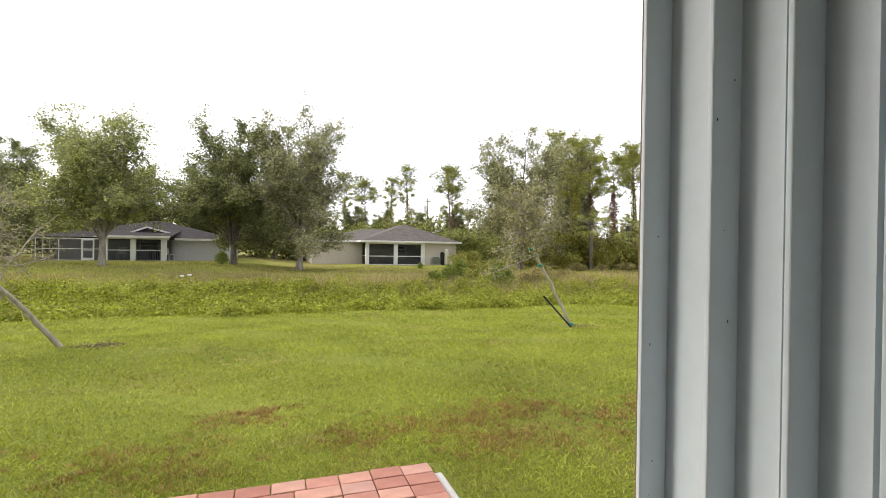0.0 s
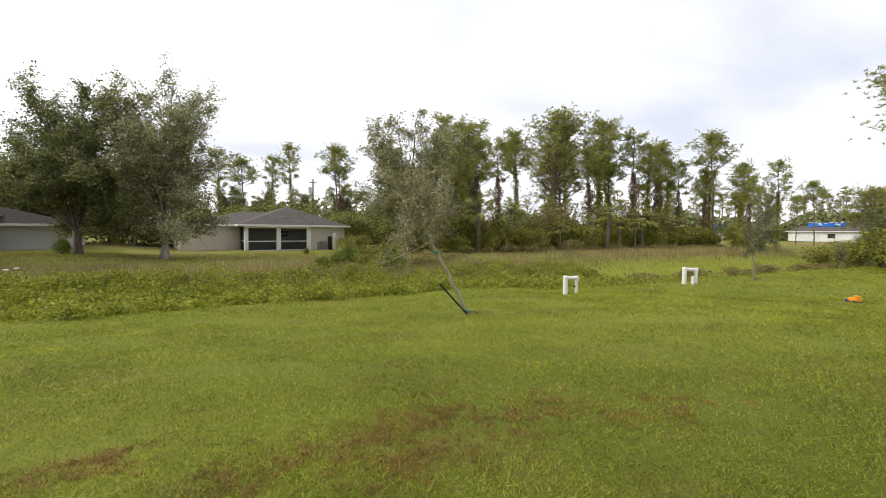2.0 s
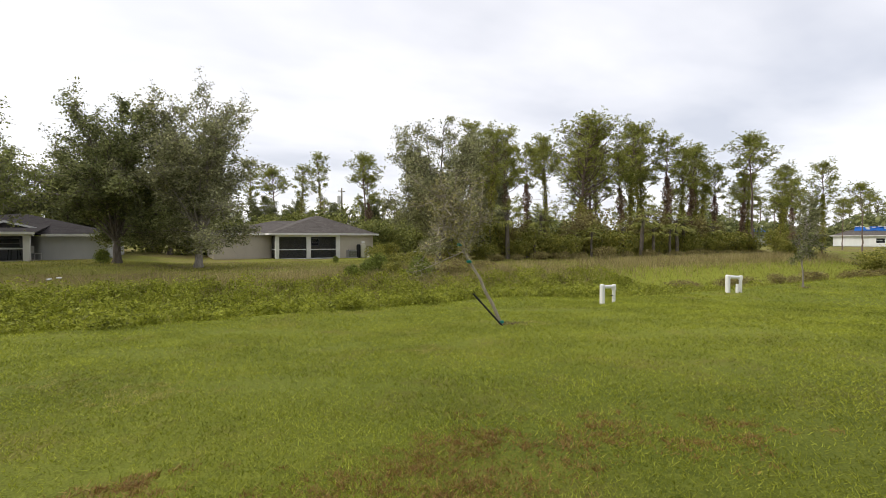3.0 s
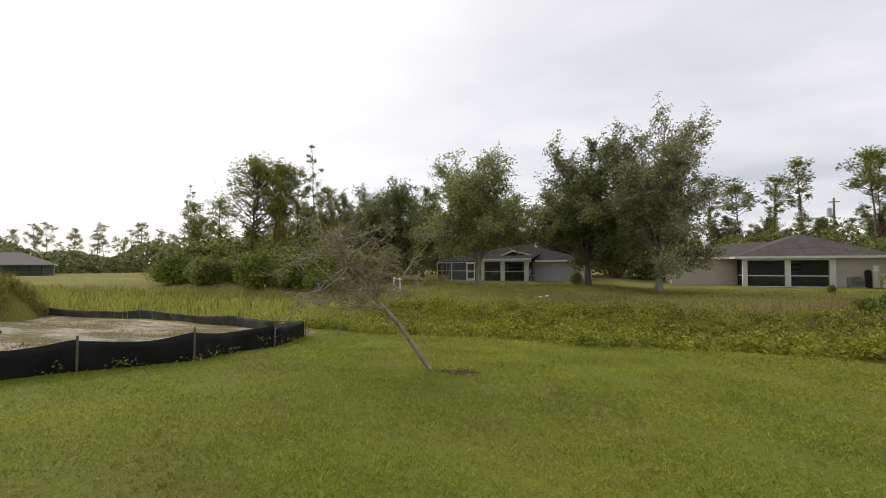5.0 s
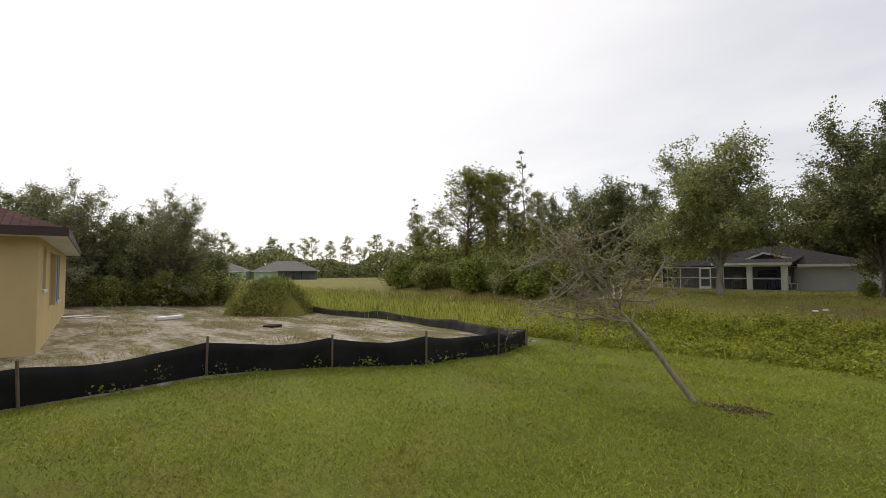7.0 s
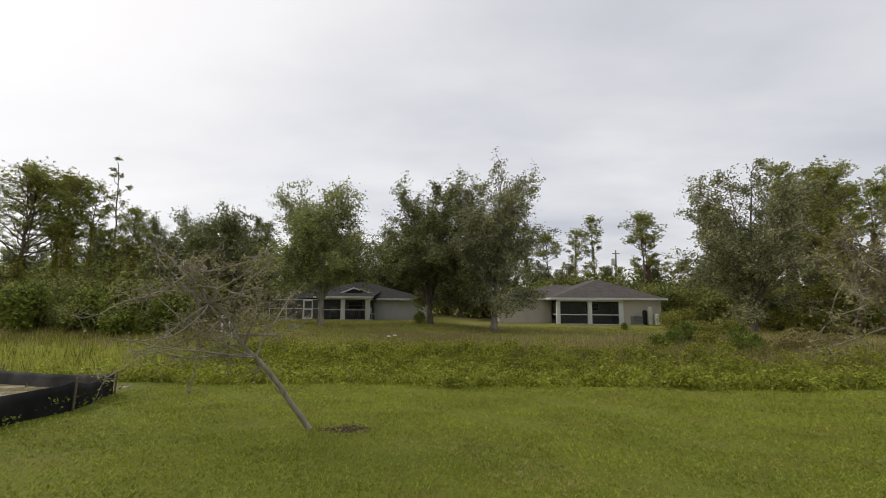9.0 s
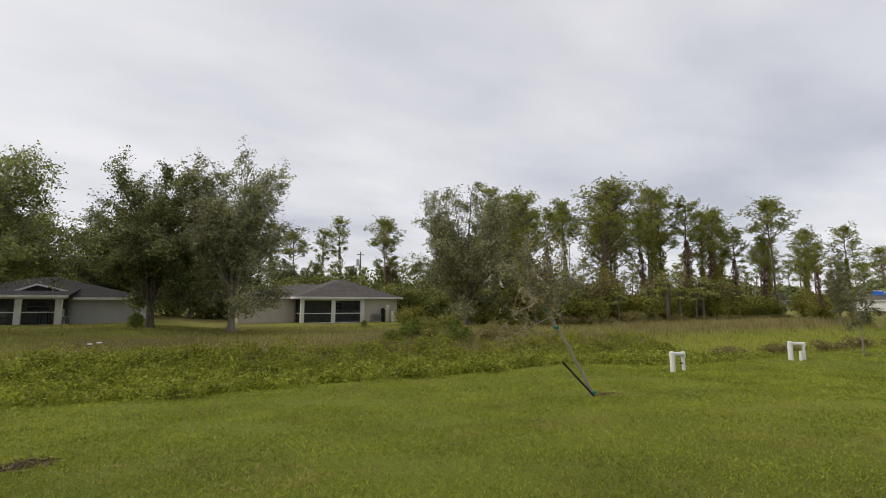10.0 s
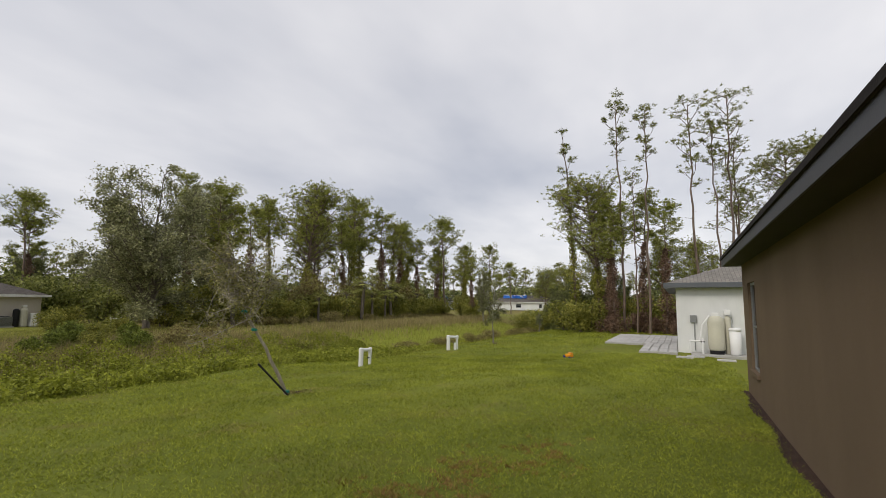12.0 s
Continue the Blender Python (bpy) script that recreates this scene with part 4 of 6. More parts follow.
def house_b():
    """The white house half hidden under the trees, with a screen cage and porch."""
    h = thing("house", (-14.4, 36.6, gz(-9, 36.6) - 0.04), "pale stucco bungalow with dark roof, porch and screened cage", "house")
    H = 1.5
    part("wall", wall_bm("x", 1.4, 0.2, 7.75, 11.1, 0, H), M["pale"], h)
    part("wall", wall_bm("x", 3.0, 0.2, 0.0, 7.55, 0, H, [(5.2, 6.4, 0.75, 1.35)]), M["pale"], h)
    window_unit(h, "x", 3.0, 5.2, 6.4, 0.75, 1.35)
    part("wall", wall_bm("y", 7.75, 0.2, 1.4, 3.0, 0, H), M["pale"], h)
    part("wall", wall_bm("y", 11.1, 0.2, 1.4, 12, 0, H), M["pale"], h)
    part("wall", wall_bm("y", 0.2, 0.2, 3.0, 12, 0, H), M["pale"], h)
    part("wall", wall_bm("x", 12, 0.2, 0.0, 11.1, 0, H), M["pale"], h)
    part("porch_floor", box(0.0, 7.7, -0.05, 2.8, 0.0, 0.05), M["concrete"], h)
    for x in (3.7, 5.33, 7.15):
        part("post", box(x, x + 0.32, -0.1, 0.2, 0.0, H, 0.01), M["trim"], h)
    for x0, x1 in ((4.02, 5.33), (5.65, 7.15)):
        part("screen", box(x0, x1, 0.04, 0.045, 0.05, H), M["screen"], h)
        part("rail", box(x0, x1, 0.02, 0.07, 0.72, 0.78), M["trim"], h)
    part("porch_beam", box(3.7, 7.6, -0.12, 0.2, H, H + 0.14), M["trim"], h)
    bm = bmesh.new()
    v = [bm.verts.new(p) for p in ((3.4, -0.45, H + 0.15), (7.8, -0.45, H + 0.15), (7.8, 3.2, H + 0.6), (3.4, 3.2, H + 0.6), (3.4, -0.45, H + 0.22), (7.8, -0.45, H + 0.22), (7.8, 3.2, H + 0.7), (3.4, 3.2, H + 0.7))]
    for f in ((0, 1, 2, 3), (7, 6, 5, 4), (0, 4, 5, 1), (1, 5, 6, 2), (2, 6, 7, 3), (3, 7, 4, 0)):
        bm.faces.new([v[i] for i in f])
    part("porch_roof", bm, M["roof_dark"], h)
    part("roof", hip_roof(-0.6, 11.7, 0.95, 12.5, H + 0.1, 1.45), M["roof_dark"], h)
    bm = box(7.8, 11.7, 0.92, 0.945, H - 0.02, H + 0.13)
    box(3.4, 7.8, -0.475, -0.455, H + 0.1, H + 0.24, bm=bm)
    part("fascia", bm, M["trim"], h)
    # small gable over the porch with white rake boards
    bm = bmesh.new()
    a, b = [[bm.verts.new(p) for p in ((4.9, y, H + 0.5), (7.3, y, H + 0.5), (5.85, y, H + 0.9))] for y in (1.9, 5.5)]
    bm.faces.new(a), bm.faces.new(b[::-1])
    for i in range(3):
        bm.faces.new((a[i], b[i], b[(i + 1) % 3], a[(i + 1) % 3]))
    part("gable", bm, M["roof_dark"], h)
    for x0, x1 in ((4.8, 5.85), (7.4, 5.85)):
        bm = bmesh.new()
        q = [bm.verts.new(p) for p in ((x0, 1.83, H + 0.42), (x1, 1.83, H + 0.84), (x1, 1.83, H + 0.96), (x0, 1.83, H + 0.54), (x0, 1.895, H + 0.42), (x1, 1.895, H + 0.84), (x1, 1.895, H + 0.96), (x0, 1.895, H + 0.54))]
        for f in ((0, 1, 2, 3), (7, 6, 5, 4), (0, 4, 5, 1), (1, 5, 6, 2), (2, 6, 7, 3), (3, 7, 4, 0)):
            bm.faces.new([q[i] for i in f])
        part("rake_board", bm, M["trim"], h)
    # screen cage
    for x in (0.0, 1.25, 2.5, 3.66):
        part("cage_post", box(x, x + 0.05, 0.0, 0.05, 0.0, H), M["trim"], h)
    for z in (0.0, 0.78, H - 0.04):
        part("cage_rail", box(0.05, 3.7, 0.005, 0.045, z, z + 0.05), M["trim"], h)
    for y in (1.0, 2.0, 2.8):
        part("cage_post", box(0.0, 0.05, y, y + 0.05, 0.0, H), M["trim"], h)
    part("cage_rail", box(0.0, 0.05, 0.05, 3.0, H - 0.04, H), M["trim"], h)
    part("screen", box(0.05, 3.66, 0.02, 0.025, 0.05, H - 0.05), M["cage"], h)
    d = new("screen_door")
    d.parent = h
    for u in ((2.55, 2.63, 0.05, 1.45), (3.17, 3.25, 0.05, 1.45), (2.63, 3.17, 1.37, 1.45), (2.63, 3.17, 0.05, 0.22), (2.63, 3.17, 0.7, 0.76)):
        part("stile", box(u[0], u[1], -0.05, -0.01, u[2], u[3]), M["trim"], d)
    # porch furniture
    t = thing("patio_table", (-8.0, 38.1, gz(-8, 38.1) + 0.05), "dark patio table standing on the shaded porch", "table")
    part("tabletop", rod((0, 0, 0.68), (0, 0, 0.72), 0.5, 20), M["black"], t)
    for k in range(4):
        c, s = math.cos(k * 1.571 + 0.7), math.sin(k * 1.571 + 0.7)
        part("leg", rod((0.35 * c, 0.35 * s, 0.0), (0.28 * c, 0.28 * s, 0.68), 0.02, 6), M["black"], t)
    ch = thing("patio_chair", (-10.0, 38.0, gz(-10, 38) + 0.05), "pale plastic chair on the porch", "chair", "porch chairs")
    part("seat", box(-0.25, 0.25, -0.25, 0.25, 0.38, 0.42, 0.01), M["pvc"], ch)
    part("backrest", box(-0.25, 0.25, 0.22, 0.26, 0.42, 0.85, 0.01), M["pvc"], ch)
    for x in (-0.22, 0.22):
        for y in (-0.22, 0.22):
            part("leg", rod((x, y, 0.0), (x, y, 0.38), 0.02, 6), M["pvc"], ch)
    copy_thing(ch, pose(-6.95, 37.6, gz(-7, 37.6) + 0.05, 0, 0, 60))


house_b()


def house_yellow():
    h = thing("house", (-14.0, 2.4, 0.0), "unfinished cream-yellow stucco house with maroon hip roof", "house", turn=-6.8)
    H = 2.62
    wins = [(-2.2, -1.1, 1.4, 2.45), (-6.6, -3.5, 0.75, 2.4), (-8.65, -7.3, 0.85, 2.4)]
    part("wall", wall_bm("x", 0.0, 0.2, -13.6, 0.0, -0.1, H, wins), M["cream"], h)
    part("wall", wall_bm("y", 0.0, 0.2, -10.0, -0.2, -0.1, H), M["cream"], h)
    part("wall", wall_bm("x", -10.0, 0.2, -13.6, 0.0, -0.1, H), M["cream"], h)
    part("wall", wall_bm("y", -13.4, 0.2, -10.0, -0.2, -0.1, H), M["cream"], h)
    part("floor", box(-13.3, -0.2, -9.9, -0.25, -0.1, 0.02), M["concrete"], h)
    for i, (a0, a1, z0, z1) in enumerate(wins):
        if i != 1:
            window_unit(h, "x", 0.0, a0, a1, z0, z1, bars=1)
    part("boarded_opening", box(-6.58, -3.52, -0.15, -0.12, 0.76, 2.39), plain("tan_plywood", (0.42, 0.30, 0.15), 0.9, 0, 0.2), h, "tan plywood board over the opening")
    part("blue_wrap", box(-7.28, -6.9, 0.002, 0.02, 0.85, 2.4), M["tarp"], h, "strip of blue protective film")
    part("roof", hip_roof(-14.1, 0.5, -10.5, 0.5, H + 0.14, 2.3), M["roof_red"], h)
    bm = box(-14.1, 0.5, 0.5, 0.525, H - 0.03, H + 0.17)
    box(0.5, 0.525, -10.5, 0.525, H - 0.03, H + 0.17, bm=bm)
    part("fascia", bm, plain("brown_fascia", (0.06, 0.04, 0.035), 0.6), h)
    bm = box(-14.1, 0.498, 0.004, 0.498, H - 0.03, H - 0.01)
    box(0.004, 0.498, -10.5, 0.002, H - 0.03, H - 0.01, bm=bm)
    part("soffit", bm, M["trim"], h)


house_yellow()


def house_white():
    h = thing("house", (22.66, 1.2, -0.06), "white stucco house with grey shingle roof and slate fascia", "house")
    H = 2.80
    part("wall", wall_bm("y", 0.2, 0.2, -11.0, 0.0, -0.1, H), M["white"], h)
    part("wall", wall_bm("x", 0.0, 0.2, 0.2, 13.0, -0.1, H, [(4.0, 6.4, 0.05, 2.3)]), M["white"], h)
    part("sliding_door", box(4.0, 6.4, -0.14, -0.1, 0.05, 2.3), M["glass"], h)
    part("wall", wall_bm("x", -10.8, 0.2, 0.2, 13.0, -0.1, H), M["white"], h)
    part("wall", wall_bm("y", 13.0, 0.2, -10.8, -0.2, -0.1, H), M["white"], h)
    part("roof", hip_roof(-0.45, 13.5, -11.5, 0.45, H + 0.16, 2.1), M["roof_grey"], h)
    bm = box(-0.475, -0.452, -11.5, 0.475, H - 0.02, H + 0.19)
    box(-0.45, 13.5, 0.452, 0.475, H - 0.02, H + 0.19, bm=bm)
    part("fascia", bm, M["fascia_grey"], h)
    bm = box(-0.45, -0.003, -11.5, 0.45, H - 0.02, H)
    box(0.0, 13.5, 0.003, 0.45, H - 0.02, H, bm=bm)
    part("soffit", bm, M["fascia_grey"], h)
    # paved terrace beside the house
    t = tagged(part("terrace", box(26.0, 33.6, 1.22, 4.75, -0.2, -0.06), M["concrete"], None), "pale grey paver terrace beside the white house", "patio", kind="structure")
    part("terrace_step", box(21.6, 25.99, 1.22, 2.75, -0.2, -0.06), M["concrete"], t)
    me = None
    for x0, x1, y0, y1 in ((26.0, 33.6, 1.24, 4.75), (21.6, 25.99, 1.24, 2.75)):
        nx, ny = int((x1 - x0) / 0.62), int((y1 - y0) / 0.31)
        for i in range(nx):
            for j in range(ny):
                if me is None:
                    bm = box(-0.3, 0.3, -0.148, 0.148, 0, 0.035, 0.006)
                    me = bpy.data.meshes.new("paver")
                    bm.to_mesh(me)
                    bm.free()
                    me.materials.append(M["paver_grey"])
                ob = new("paver", me)
                ob.parent = t
                ob.location = (x0 + 0.31 + i * (x1 - x0 - 0.01) / nx, y0 + 0.16 + j * (y1 - y0 - 0.01) / ny, -0.062 + 0.004 * ((i * 7 + j * 3) % 3))
    for x, y in ((21.3, 0.55), (21.0, 0.95), (20.9, -0.5), (20.8, -1.55)):
        s = thing("stepping_stone", (x, y, gz(x, y)), "pale concrete stepping stone set in the lawn", "paving stone", "stepping stones")
        part("stone", box(-0.2, 0.2, -0.32, 0.32, -0.03, 0.045, 0.01), M["paver_grey"], s)
    # well equipment on its pad by the wall
    pad = thing("equipment_pad", (22.05, -0.4, gz(22, -0.4)), "thin concrete pad under the water equipment", "pad")
    part("slab", box(-0.55, 0.55, -1.0, 1.1, -0.05, 0.07, 0.01), M["concrete"], pad)
    z = gz(22, -0.4) + 0.07
    a = thing("pressure_tank", (22.25, -0.28, z), "tall cream fibreglass water tank on a black base", "water tank", "water tanks")
    part("tank_body", spun([(0.26, 0.14), (0.31, 0.2), (0.32, 0.4), (0.32, 1.3), (0.28, 1.48), (0.16, 1.58), (0.06, 1.6)], 22), M["tank"], a, smooth=True)
    part("tank_base", spun([(0.27, 0.0), (0.28, 0.14)], 22), M["black"], a)
    part("valve", box(-0.14, 0.14, -0.1, 0.16, 1.56, 1.72, 0.02), M["pvc"], a)
    b = thing("filter_tank", (22.42, -0.72, z), "slim cream filter tank with white control head", "water tank", "water tanks")
    part("tank_body", spun([(0.1, 0.0), (0.125, 0.03), (0.125, 1.45), (0.08, 1.55), (0.04, 1.6)], 16), M["tank"], b, smooth=True)
    part("control_head", box(-0.13, 0.13, -0.12, 0.12, 1.62, 1.85, 0.02), M["pvc"], b)
    c = thing("brine_tank", (22.12, -0.95, z), "white plastic brine tank with lid", "water tank", "water tanks")
    part("tank_body", spun([(0.17, 0.0), (0.2, 0.04), (0.225, 0.98)], 18), M["pvc"], c, smooth=True)
    part("lid", spun([(0.235, 0.98), (0.24, 1.06), (0.18, 1.11), (0.05, 1.12)], 18), M["pvc"], c, smooth=True)
    p = thing("water_pipe", (22.1, 0.45, z), "white PVC pipework with valves beside the tanks", "pipe")
    part("riser", pipe([(0, 0.28, 0.0), (0, 0.28, 0.52), (0, -0.1, 0.52), (0.05, -0.22, 1.2), (0.1, -0.5, 1.6)], 0.035), M["pvc"], p)
    part("riser", pipe([(-0.05, -0.2, 0.0), (-0.05, -0.2, 0.65)], 0.04), M["pvc"], p)
    part("valve_handle", box(-0.08, 0.02, -0.27, -0.12, 0.47, 0.53, 0.01), M["black"], p)
    e = thing("electrical_box", (22.64, 0.55, 1.2), "grey electrical box on the white wall with conduit", "electrical box")
    part("box_body", box(-0.1, 0.0, -0.13, 0.13, 0.0, 0.32, 0.01), M["metal"], e)
    part("conduit", rod((-0.04, -0.03, -1.2), (-0.04, -0.03, 0.0), 0.02, 8), M["metal"], e)


house_white()


def far_house(at, turn, width, depth, H, rise, wall, roof, label, tarp=False, lanai=False, windows=()):
    h = thing("house", at, label, "house", turn=turn)
    part("wall", wall_bm("x", 0.0, 0.2, 0.0, width, 0, H, windows), M[wall], h)
    part("wall", wall_bm("y", 0.2, 0.2, -depth, -0.2, 0, H), M[wall], h)
    part("wall", wall_bm("y", width, 0.2, -depth, -0.2, 0, H), M[wall], h)
    part("wall", wall_bm("x", -depth + 0.2, 0.2, 0.2, width - 0.2, 0, H), M[wall], h)
    for a0, a1, z0, z1 in windows:
        window_unit(h, "x", 0.0, a0, a1, z0, z1)
    part("roof", hip_roof(-0.5, width + 0.5, -depth - 0.5, 0.5, H + 0.05, rise), M[roof], h)
    part("fascia", box(-0.5, width + 0.5, 0.502, 0.53, H - 0.1, H + 0.07), M["trim"], h)
    if tarp:
        bm = bmesh.new()
        half = min(width, depth) / 2 + 0.5
        s = rise / half
        n, m = 12, 6
        rng = random.Random(int(at[0]))
        grid = [[bm.verts.new((width * (0.46 + 0.36 * i / n), 0.5 - half * (0.5 + 0.49 * j / m), H + 0.14 + s * half * (0.5 + 0.49 * j / m) + rng.uniform(-0.03, 0.04))) for i in range(n + 1)] for j in range(m + 1)]
        for j in range(m):
            for i in range(n):
                bm.faces.new((grid[j][i], grid[j][i + 1], grid[j + 1][i + 1], grid[j + 1][i]))
        bmesh.ops.solidify(bm, geom=list(bm.faces), thickness=0.03)
        t = part("roof_tarp", bm, M["tarp"], h, "wrinkled blue tarp over storm damage")
        for k in range(14):
            u, v = rng.uniform(0.47, 0.8), rng.uniform(0.52, 0.97)
            x, y, z = width * u, 0.5 - half * v, H + 0.2 + s * half * v
            part("sandbag", box(x - 0.28, x + 0.28, y - 0.2, y + 0.2, z, z + 0.2, 0.05), M["pvc"], t)
    if lanai:
        for x in np.linspace(0.3, width * 0.62, 6):
            part("lanai_post", box(x - 0.04, x + 0.04, 2.4, 2.48, 0, H), M["black"], h)
        part("lanai_screen", box(0.3, width * 0.62, 2.43, 2.45, 0.4, H), M["screen"], h)
        part("lanai_knee_wall", box(0.3, width * 0.62, 2.42, 2.46, 0.0, 0.4), M["metal"], h)
        part("lanai_roof", box(0.2, width * 0.64, 0.53, 2.6, H - 0.04, H + 0.06), M["roof_grey"], h)
    return h


far_house((128, 30.5, 0.2), 106, 18.0, 9, 2.2, 1.9, "white", "roof", "white bungalow with blue storm tarp on its roof", tarp=True, windows=[(2.2, 3.0, 0.7, 1.7), (4.2, 5.0, 0.7, 1.7), (9.8, 11.2, 0.7, 1.7)])
far_house((128, 55, 0.2), 106, 14, 9, 2.2, 1.8, "white", "roof", "white bungalow half hidden by trees with blue tarped roof", tarp=True)
far_house((-98.5, 55.0, -0.3), -116, 13.5, 9, 2.3, 2.3, "green", "roof_grey", "bungalow with grey roof and dark screened lanai", lanai=True)
far_house((-104.0, 41.0, -0.3), -116, 8, 9, 2.3, 2.0, "green", "roof_grey", "mint green bungalow with pale hip roof", windows=[(2.0, 3.2, 0.6, 1.8), (5.0, 6.0, 0.6, 1.8)])


# ---- things on the lots ----
def silt_fence():
    f = thing("silt_fence", (-9.0, 6.0, gz(-9, 6)), "black fabric silt fence on wooden stakes round the sandy lot", "fence")
    bx, by, bz = f.location
    run = [(-9.6, -6.0), (-9.2, -1.5), (-9.05, 2.0), (-9.28, 4.42), (-8.6, 6.48), (-7.8, 8.19), (-8.0, 10.7), (-8.7, 12.78), (-12.85, 14.2), (-18.4, 14.6), (-23.4, 13.9), (-26.0, 12.2)]
    high = [0.6, 0.58, 0.52, 0.58, 0.55, 0.57, 0.55, 0.46, 0.36, 0.36, 0.34, 0.36]
    rng = np.random.default_rng(8)
    for k, ((x0, y0), (x1, y1)) in enumerate(zip(run, run[1:])):
        n, m = 14, 4
        V, F = [], []
        dx, dy = x1 - x0, y1 - y0
        L = math.hypot(dx, dy)
        nx, ny = -dy / L, dx / L
        ph = rng.uniform(0, 6)
        for side in (0, 1):
            for i in range(n + 1):
                t = i / n
                x, y = x0 + dx * t, y0 + dy * t
                top = high[k] + (high[k + 1] - high[k]) * t - 0.09 * math.sin(math.pi * t) + 0.012 * math.sin(9 * t + ph)
                for j in range(m + 1):
                    v = j / m
                    w = 0.035 * math.sin(math.pi * v) * math.sin(7 * t + ph) + 0.05 * (1 - v) ** 2 + 0.015 * math.sin(23 * t + 5 * v) + side * 0.012
                    w *= math.sin(math.pi * t) * 0.8 + 0.2
                    V.append((x + nx * w - bx, y + ny * w - by, gz(x, y) - bz - 0.06 + (top + 0.06) * v))
        s = (n + 1) * (m + 1)
        for i in range(n):
            for j in range(m):
                a = i * (m + 1) + j
                F.append((a, a + m + 1, a + m + 2, a + 1))
                F.append((s + a, s + a + 1, s + a + m + 2, s + a + m + 1))
            a = i * (m + 1) + m
            F.append((a, a + m + 1, s + a + m + 1, s + a))
        # the back run's panels take a lighter grey fabric
        mesh_ob("fabric_panel", V, F, M["fabric" if k < 7 else "fabric_grey"], f, smooth=True)
    for k, (x, y) in enumerate(run):
        z = gz(x, y) - bz
        lean = rng.normal(0, 0.04, 2)
        part("stake", rod((x - bx + 0.03, y - by, z - 0.1), (x - bx + lean[0] + 0.03, y - by + lean[1], z + high[k] + rng.uniform(0.06, 0.16)), 0.022, 5), M["wood"], f)
    # weeds along its foot
    C = []
    for (x0, y0), (x1, y1) in list(zip(run, run[1:]))[1:7]:
        for _ in range(3):
            t = rng.uniform(0, 1)
            c = np.array([x0 + (x1 - x0) * t + 0.12, y0 + (y1 - y0) * t, 0])
            h = rng.uniform(0.08, 0.34)
            q = c + rng.normal(0, 1, (26, 3)) * [0.13, 0.13, 0]
            q[:, 2] = ground_z(q[:, 0], q[:, 1]) + rng.uniform(0.02, h, 26)
            C.append(q)
    V, F = leaf_quads(rng, np.concatenate(C), 0.06, 0.04)
    tagged(mesh_ob("fence_weeds", V, F, M["shrub"]), "low green weeds growing at the foot of the silt fence", "weeds", kind="stuff")


silt_fence()


def mound():
    rng = np.random.default_rng(5)
    root = thing("soil_mound", (-24.0, 12.0, gz(-24.0, 12.0)), "tall soil heap overgrown with green weeds", "mound")
    n, m = 28, 9
    V, F = [], []
    for j in range(m + 1):
        r = j / m
        for i in range(n):
            a = 2 * math.pi * i / n
            rad = 1.95 * r * (1 + 0.12 * math.sin(3 * a + 1) + 0.06 * math.sin(7 * a))
            z = 1.6 * (1 - r * r) ** 0.8 * (1 + 0.1 * math.sin(5 * a + 3 * r)) - 0.05
            V.append((rad * math.cos(a) * 0.9, rad * math.sin(a) * 1.1, z))
    for j in range(m):
        for i in range(n):
            a, b = j * n + i, j * n + (i + 1) % n
            F.append((a, b, b + n, a + n))
    mesh_ob("soil", V, F, M["bank"], root, smooth=True)
    a, r = rng.uniform(0, 6.28, 6500), np.sqrt(rng.uniform(0, 1, 6500))
    C = np.stack([1.9 * r * np.cos(a) * 0.9, 1.9 * r * np.sin(a) * 1.1, 1.6 * (1 - r * r) ** 0.8 + rng.uniform(-0.02, 0.28, 6500)], 1)
    mesh_ob("weed_cover", *leaf_quads(rng, C, 0.17, 0.08), M["leaf_bright"], root)
    C = C[:1500] * [1.08, 1.08, 1.0]
    mesh_ob("grass_cover", *blades(rng, C, np.full(1500, 0.35), np.full(1500, 0.03), 0.5), M["reed"], root)


mound()


def litter(x, y, sx, sy, sz, mat, label, name="litter", turn=0):
    o = thing(name, (x, y, gz(x, y)), label, "litter", turn=turn)
    part("sheet", box(-sx, sx, -sy, sy, 0, sz, min(sz, sx, sy) * 0.35), M[mat], o)


litter(-21.8, 6.85, 0.12, 0.55, 0.16, "pvc", "white plastic wrap lying on the sand", "plastic_wrap", 20)
litter(-25.0, 4.2, 0.25, 0.5, 0.03, "pvc", "pale sheet of board lying on the sand", "board_offcut", 10)
litter(-24.0, 4.6, 0.15, 0.6, 0.03, "pvc", "pale sheet of board lying on the sand", "board_offcut", 4)
litter(-17.5, 9.2, 0.22, 0.3, 0.09, "soil", "dark clod of soil lying on the sand", "soil_clod", 30)
for x, y in ((-4.0, 25.5), (-3.7, 25.7), (-12.3, 25.8)):
    litter(x, y, 0.09, 0.07, 0.07, "pvc", "small scrap of white paper in the grass", "paper_scrap", 40)


